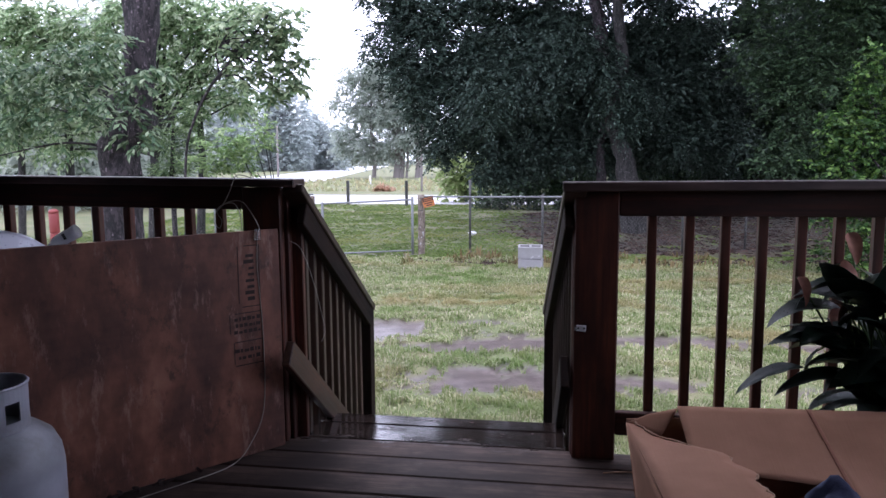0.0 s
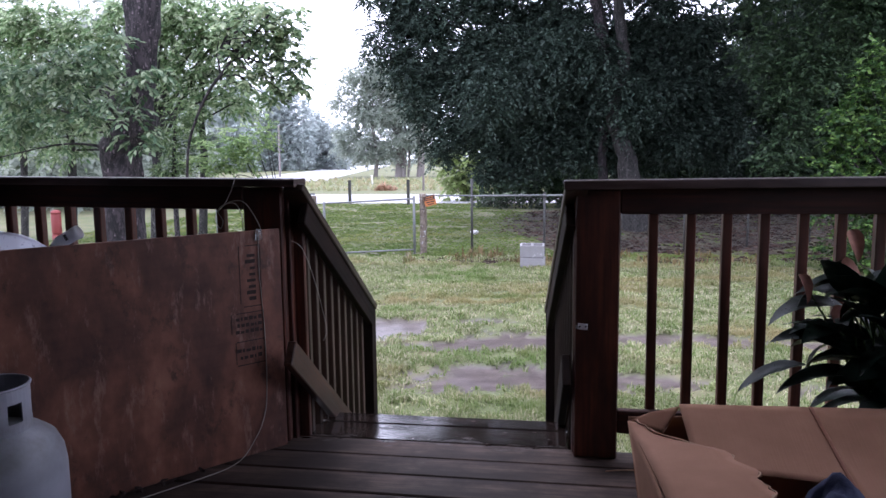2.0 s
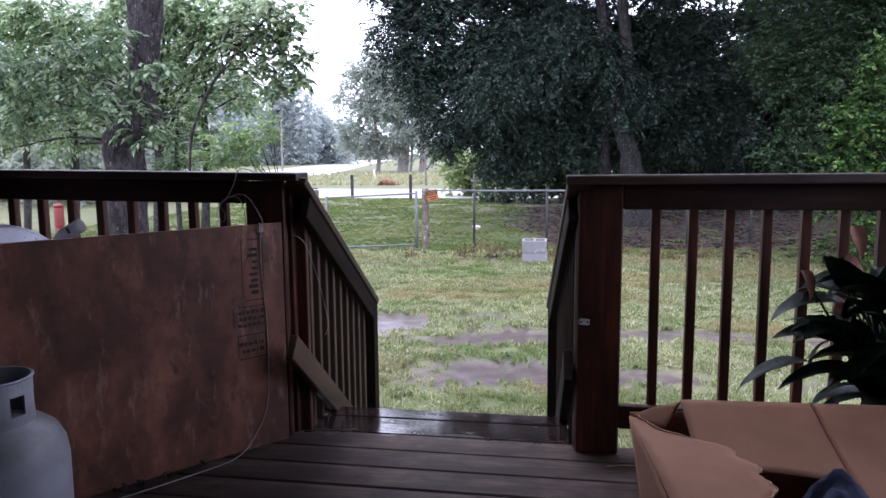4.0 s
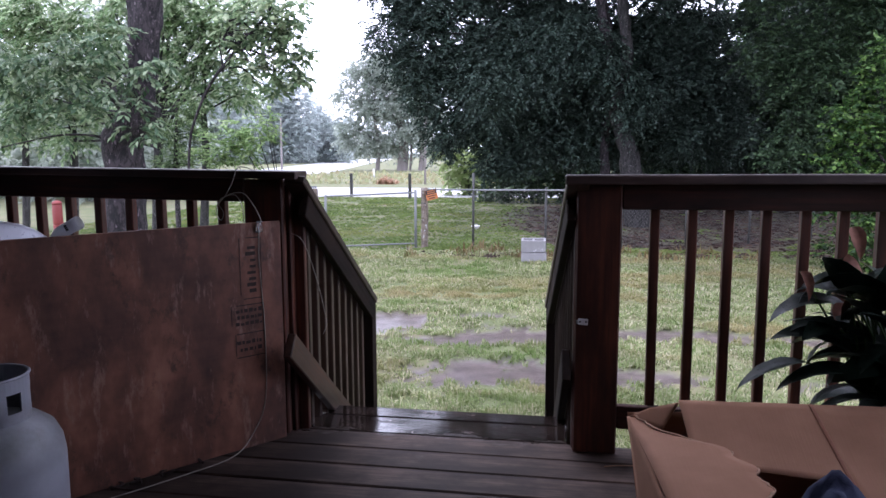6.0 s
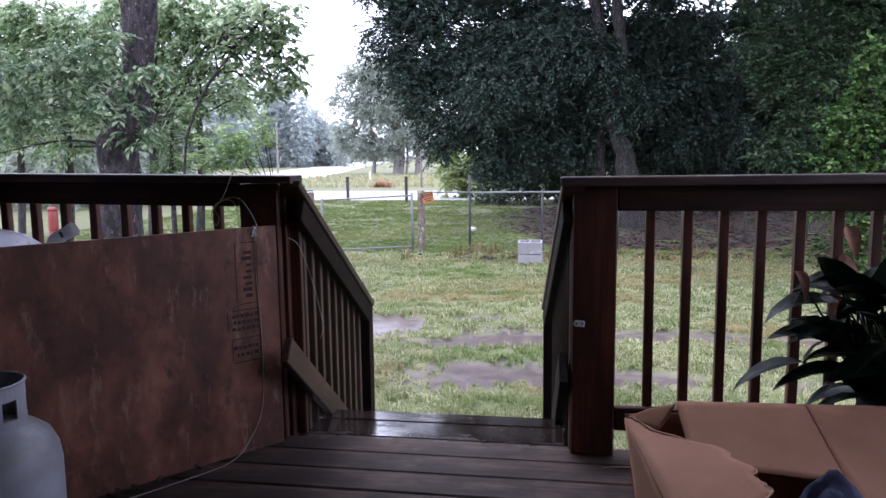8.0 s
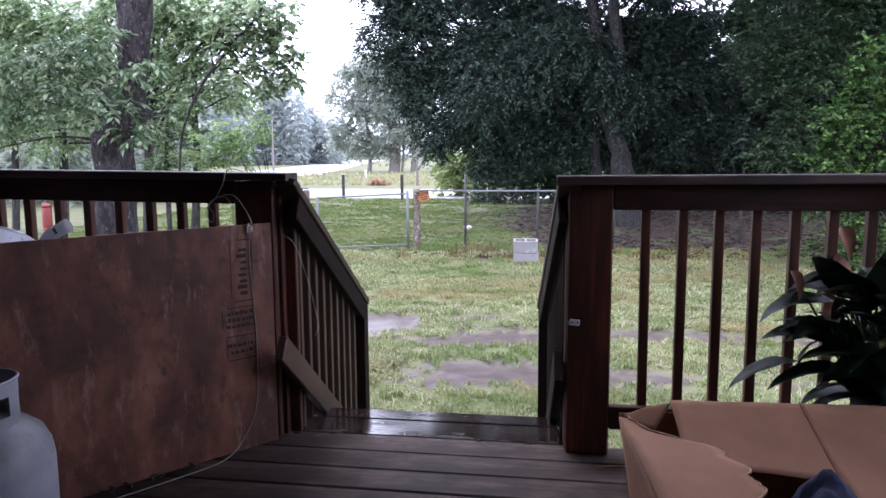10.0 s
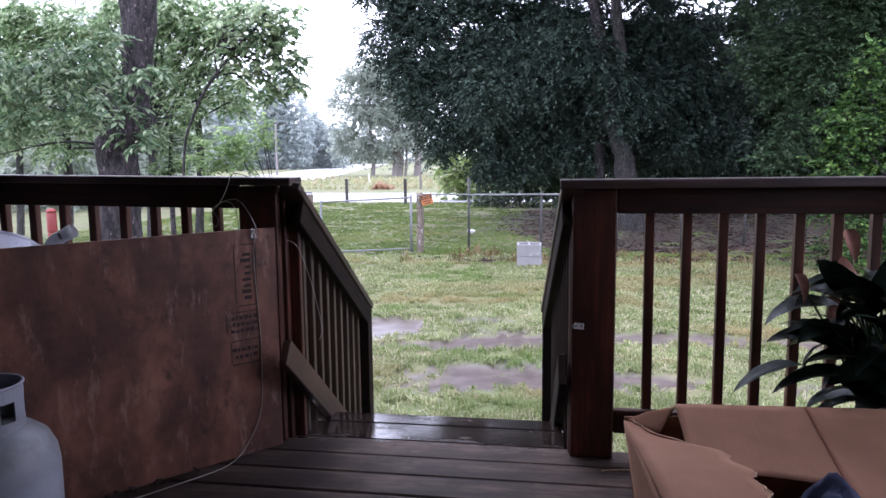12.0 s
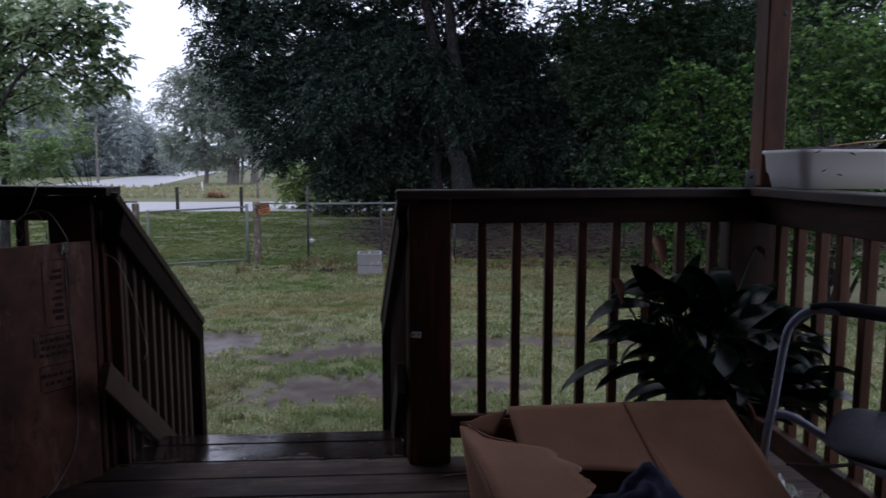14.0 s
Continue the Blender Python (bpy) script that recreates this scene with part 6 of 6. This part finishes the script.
put("limb", tube_mesh([(-5.287, 8.2, 3.579), (-5.563, 8.2, 3.661), (-6.095, 8.2, 3.612), (-6.925, 8.3, 3.596), (-8.106, 8.5, 3.99)], [0.16, 0.12, 0.09, 0.07, 0.04], M_BARK, 10, 0.2, 5), Matrix(), big)
put("limb", tube_mesh([(-5.84, 8.1, 1.44), (-6.04, 8.0, 1.49), (-6.45, 8.0, 1.5), (-6.97, 8.0, 1.42), (-7.58, 8.0, 1.3)], [0.03, 0.016, 0.014, 0.011, 0.008], M_BARK, 7, 0.2, 6), Matrix(), big)
put("stub", tube_mesh([(-5.68, 8.0, 1.33), (-5.78, 7.95, 1.4), (-5.64, 7.9, 1.51), (-5.61, 7.9, 1.63)], [0.1, 0.06, 0.035, 0.02], M_BARK, 8, 0.2, 6), Matrix(), big)
put("twig", tube_mesh([(-5.42, 7.9, 1.69), (-5.61, 7.75, 2.04), (-5.64, 7.7, 2.18), (-5.78, 7.7, 2.21)], [0.02, 0.014, 0.01, 0.006], M_BARK, 6, 0.2, 6), Matrix(), big)
FRONT = [(-5.13, 7.7, 2.34, 0.11), (-4.9, 7.7, 2.37, 0.11), (-5.03, 7.7, 2.17, 0.09), (-5.26, 7.7, 1.86, 0.09), (-5.16, 7.7, 1.92, 0.07), (-5.01, 7.7, 1.68, 0.09), (-5.22, 7.7, 1.57, 0.11), (-5.11, 7.7, 1.5, 0.07), (-5.33, 7.7, 2.31, 0.11), (-5.51, 7.7, 2.03, 0.15), (-5.67, 7.7, 2.46, 0.17), (-5.92, 7.7, 2.25, 0.19), (-6.18, 7.7, 2.04, 0.17), (-5.5, 7.7, 2.66, 0.15), (-6.05, 7.7, 2.6, 0.2), (-6.4, 7.7, 2.33, 0.21), (-6.6, 7.7, 1.91, 0.2), (-5.79, 7.7, 1.9, 0.15), (-6.29, 7.7, 1.69, 0.15), (-6.82, 7.7, 2.2, 0.23), (-7.12, 7.7, 2.49, 0.27), (-6.95, 7.7, 1.7, 0.2), (-5.33, 7.7, 2.79, 0.09), (-4.75, 7.7, 2.37, 0.07)]
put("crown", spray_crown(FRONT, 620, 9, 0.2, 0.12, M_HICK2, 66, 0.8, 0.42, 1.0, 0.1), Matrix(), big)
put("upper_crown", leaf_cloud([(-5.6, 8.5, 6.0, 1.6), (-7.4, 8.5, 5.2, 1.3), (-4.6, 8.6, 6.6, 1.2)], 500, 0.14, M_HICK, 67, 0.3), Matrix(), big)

HICK = [(-12.2, 15.0, 4.62, 0.57), (-11.04, 15.0, 4.39, 0.49), (-11.52, 15.0, 3.9, 0.45), (-8.33, 15.0, 4.74, 0.54), (-7.34, 15.0, 3.97, 0.32), (-10.16, 15.0, 4.55, 0.37), (-8.82, 15.0, 4.63, 0.45), (-6.84, 15.0, 4.63, 0.42), (-7.83, 15.0, 3.67, 0.37), (-12.83, 15.0, 4.32, 0.49), (-13.72, 15.0, 4.48, 0.74), (-9.71, 15.0, 4.98, 0.49), (-12.89, 15.0, 3.67, 0.62), (-12.16, 15.0, 3.39, 0.56), (-12.84, 15.0, 2.61, 0.68), (-11.78, 15.0, 2.6, 0.62), (-10.84, 15.0, 3.23, 0.49), (-10.63, 15.0, 4.13, 0.49), (-10.38, 15.0, 3.61, 0.43), (-12.23, 15.0, 4.3, 0.49), (-11.39, 15.0, 1.86, 0.56), (-12.45, 15.0, 1.8, 0.49), (-13.23, 15.0, 1.68, 0.49), (-10.77, 15.0, 2.19, 0.43), (-8.36, 15.0, 4.18, 0.56), (-8.53, 15.0, 3.56, 0.49), (-8.22, 15.0, 2.93, 0.49), (-7.46, 15.0, 2.79, 0.45), (-7.64, 15.0, 3.42, 0.43), (-8.72, 15.0, 2.81, 0.43), (-8.8, 15.0, 3.82, 0.43), (-7.06, 15.0, 2.66, 0.37), (-8.18, 15.0, 2.29, 0.42), (-7.81, 15.0, 4.17, 0.45), (-7.38, 15.0, 4.52, 0.56), (-8.91, 15.0, 4.33, 0.45), (-14.77, 15.0, 3.45, 0.87), (-14.31, 15.0, 1.82, 0.74)]
hick = tree("hickory", (-9.0, 15, GROUND), "light green hickory trees with large drooping leaves", "tree")
for x, r_ in ((-9.4, 0.13), (-11.6, 0.12), (-8.2, 0.11), (-12.9, 0.1)):
    put("trunk", tube_mesh([(x, 15, GROUND - 0.2), (x + 0.15, 15, 1.2), (x + 0.1, 15.1, 2.3), (x + 0.2, 15.1, 3.4)], [r_, r_ * 0.8, r_ * 0.6, r_ * 0.3], M_BARK2, 10, 0.2, 3), Matrix(), hick)
limbs_to(hick, (-9.2, 15, 1.6), HICK, 0.05, M_BARK2, 9)
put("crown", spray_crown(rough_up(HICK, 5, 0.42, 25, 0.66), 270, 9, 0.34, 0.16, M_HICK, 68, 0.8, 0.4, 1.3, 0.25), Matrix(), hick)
LIMB = [(-5.65, 12.0, 3.3, 0.26), (-5.37, 12.0, 3.49, 0.28), (-5.11, 12.0, 3.28, 0.26), (-4.88, 12.0, 3.57, 0.28), (-4.67, 12.0, 3.27, 0.22), (-4.74, 12.0, 2.93, 0.22), (-5.01, 12.0, 2.78, 0.2), (-5.22, 12.0, 2.99, 0.2), (-4.92, 12.0, 2.53, 0.16), (-5.08, 12.0, 2.38, 0.14), (-4.64, 12.0, 2.67, 0.14), (-5.56, 12.0, 2.89, 0.22), (-5.79, 12.0, 2.7, 0.2), (-5.41, 12.0, 3.79, 0.26), (-4.98, 12.0, 3.87, 0.3), (-4.66, 12.0, 3.71, 0.24), (-5.87, 12.0, 3.3, 0.18), (-6.01, 12.0, 3.71, 0.24), (-4.47, 12.0, 3.02, 0.1), (-4.54, 12.0, 2.57, 0.09)]
bough = tree("maple", (-7.2, 12.2, GROUND), "young maple reaching over the yard", "tree")
put("trunk", tube_mesh([(-7.086, 12.3, -0.75), (-6.963, 12.25, 1.256), (-6.68, 12.1, 1.995), (-6.279, 12.0, 2.603), (-5.974, 12.0, 2.923), (-5.706, 12.0, 3.249), (-5.366, 12.0, 3.538), (-5.083, 12.0, 3.874)], [0.03, 0.026, 0.024, 0.028, 0.038, 0.036, 0.03, 0.018], M_BARK, 8, 0.15, 3), Matrix(), bough)
limbs_to(bough, (-5.97, 12.0, 2.9), LIMB, 0.022, M_BARK, 10)
put("crown", spray_crown(rough_up(LIMB, 3, 0.4, 26, 0.6), 430, 7, 0.2, 0.15, M_MAPLE, 69, 0.7, 0.55, 1.0, 0.2), Matrix(), bough)
LOW = [(-5.88, 13.0, 1.65, 0.22), (-6.19, 13.0, 1.48, 0.26), (-6.56, 13.0, 1.31, 0.26), (-5.69, 13.0, 1.87, 0.15), (-5.58, 13.0, 1.59, 0.11), (-6.08, 13.0, 1.2, 0.19), (-6.36, 13.0, 1.76, 0.17), (-6.81, 13.0, 1.14, 0.22), (-6.92, 13.0, 1.48, 0.19), (-7.18, 13.0, 1.23, 0.15)]
lowbush = tree("shrub", (-5.0, 13.0, GROUND), "light green young tree over the yard rail", "shrub")
limbs_to(lowbush, (-5.3, 13.0, -0.4), LOW, 0.02, M_BARK2, 12)
put("crown", spray_crown(rough_up(LOW, 3, 0.42, 28, 0.8), 680, 9, 0.24, 0.1, M_LIME2, 75, 0.3, 0.45, 1.0, 0.2), Matrix(), lowbush)
CEDAR = [(-8.02, 13.6, 1.08, 0.27), (-7.62, 13.6, 1.26, 0.27), (-8.13, 13.6, 1.5, 0.25), (-7.72, 13.6, 1.73, 0.25), (-7.9, 13.6, 2.09, 0.18), (-7.52, 13.6, 2.02, 0.16), (-7.69, 13.6, 2.38, 0.14), (-8.22, 13.6, 1.02, 0.18), (-8.24, 13.6, 1.79, 0.14), (-7.34, 13.6, 1.67, 0.16)]
cedar = tree("cedar", (-7.0, 13.6, GROUND), "dark green layered young tree behind trunk", "tree")
put("trunk", tube_mesh([(-8.02, 13.6, GROUND - 0.2), (-8.02, 13.6, 1.0), (-7.9, 13.6, 2.4)], [0.06, 0.05, 0.02], M_BARK, 8, 0.15, 3), Matrix(), cedar)
put("crown", spray_crown(rough_up(CEDAR, 3, 0.42, 29), 900, 11, 0.3, 0.08, M_CEDAR, 76, 0.15, 0.4, 1.0, 0.1), Matrix(), cedar)
SHRUB = [(-4.7, 29.4, 0.9, 0.38), (-4.34, 29.4, 1.2, 0.43), (-3.86, 29.4, 1.29, 0.38), (-3.55, 29.4, 1.06, 0.38), (-4.46, 29.4, 0.42, 0.43), (-3.93, 29.4, 0.54, 0.47), (-3.5, 29.4, 0.31, 0.43), (-4.17, 29.4, -0.05, 0.38), (-3.62, 29.4, -0.28, 0.38), (-4.7, 29.4, 0.31, 0.24), (-3.39, 29.4, 1.43, 0.28), (-3.26, 29.4, -0.4, 0.33)]
lime = tree("shrub", (-3.8, 29.4, GROUND), "pale lime green shrub at the wood edge", "shrub")
limbs_to(lime, (-3.8, 29.4, -0.4), SHRUB, 0.03, M_BARK2, 11)
put("crown", spray_crown(SHRUB, 130, 7, 0.35, 0.3, M_LIME, 70, 0.5, 0.5, 1.0, 0.2), Matrix(), lime)
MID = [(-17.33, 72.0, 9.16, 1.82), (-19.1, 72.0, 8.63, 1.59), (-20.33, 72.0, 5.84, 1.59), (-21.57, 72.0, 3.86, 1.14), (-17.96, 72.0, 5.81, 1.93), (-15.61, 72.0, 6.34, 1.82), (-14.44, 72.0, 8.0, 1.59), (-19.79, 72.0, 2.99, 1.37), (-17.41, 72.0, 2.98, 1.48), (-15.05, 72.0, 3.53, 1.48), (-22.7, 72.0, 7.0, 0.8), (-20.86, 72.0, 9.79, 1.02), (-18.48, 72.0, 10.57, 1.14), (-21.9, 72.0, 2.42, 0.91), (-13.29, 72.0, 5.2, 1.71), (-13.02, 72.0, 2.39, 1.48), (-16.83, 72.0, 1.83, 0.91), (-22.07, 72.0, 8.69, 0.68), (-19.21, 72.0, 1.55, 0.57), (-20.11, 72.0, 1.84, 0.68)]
mid_oak = tree("field_oak", (-17, 72, GROUND), "oaks in the field beyond road, haze put into colour", "tree")
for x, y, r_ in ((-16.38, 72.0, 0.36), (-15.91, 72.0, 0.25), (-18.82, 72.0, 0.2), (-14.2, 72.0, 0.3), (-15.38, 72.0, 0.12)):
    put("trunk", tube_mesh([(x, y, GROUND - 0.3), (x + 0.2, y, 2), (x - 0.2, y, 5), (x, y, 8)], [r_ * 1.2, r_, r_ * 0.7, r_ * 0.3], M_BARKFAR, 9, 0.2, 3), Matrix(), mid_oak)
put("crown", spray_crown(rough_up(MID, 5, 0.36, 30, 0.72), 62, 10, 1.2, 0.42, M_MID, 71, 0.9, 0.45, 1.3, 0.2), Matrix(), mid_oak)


# far woods: rows of conifers and broadleaf masses round the horizon, haze put into the paler leaf colours
def far_row(name, spots, size, per, material, seed, label):
    q = np.random.default_rng(seed)
    blobs = []
    for x, y, h in spots:
        for k in range(7):
            u = k / 6
            blobs.append((x + q.normal(0, h * 0.03), y + q.normal(0, 1), GROUND + h * (0.12 + 0.85 * u), h * (0.2 - 0.15 * u) + 0.3))
    return tagged(new(name, spray_crown(blobs, per / 7, 9, size * 2.2, size, material, seed, 0.7, 0.4, 1.0, 0.1)), label, "trees", kind="stuff")


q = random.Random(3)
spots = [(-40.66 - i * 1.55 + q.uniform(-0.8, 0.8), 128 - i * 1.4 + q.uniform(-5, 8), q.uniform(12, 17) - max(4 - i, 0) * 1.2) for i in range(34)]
far_row("far_pines", spots, 0.6, 170, M_FAR, 81, "pines along the side road, haze painted as pale colour")
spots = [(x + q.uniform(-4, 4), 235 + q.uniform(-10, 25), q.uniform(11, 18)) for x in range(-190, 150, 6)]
far_row("far_woods", spots, 2.4, 5, M_FAR, 82, "distant tree line closing the view, haze painted pale")
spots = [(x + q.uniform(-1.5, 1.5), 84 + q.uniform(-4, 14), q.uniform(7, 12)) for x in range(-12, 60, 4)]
far_row("field_edge_woods", spots, 0.8, 26, M_MID, 83, "trees at the field edge, greyed by painted haze")
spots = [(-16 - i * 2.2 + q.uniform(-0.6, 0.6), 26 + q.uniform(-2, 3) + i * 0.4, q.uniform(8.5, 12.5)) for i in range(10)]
far_row("roadside_trees", spots, 0.4, 170, M_MID, 84, "broadleaf trees lining the road, paled by painted haze")
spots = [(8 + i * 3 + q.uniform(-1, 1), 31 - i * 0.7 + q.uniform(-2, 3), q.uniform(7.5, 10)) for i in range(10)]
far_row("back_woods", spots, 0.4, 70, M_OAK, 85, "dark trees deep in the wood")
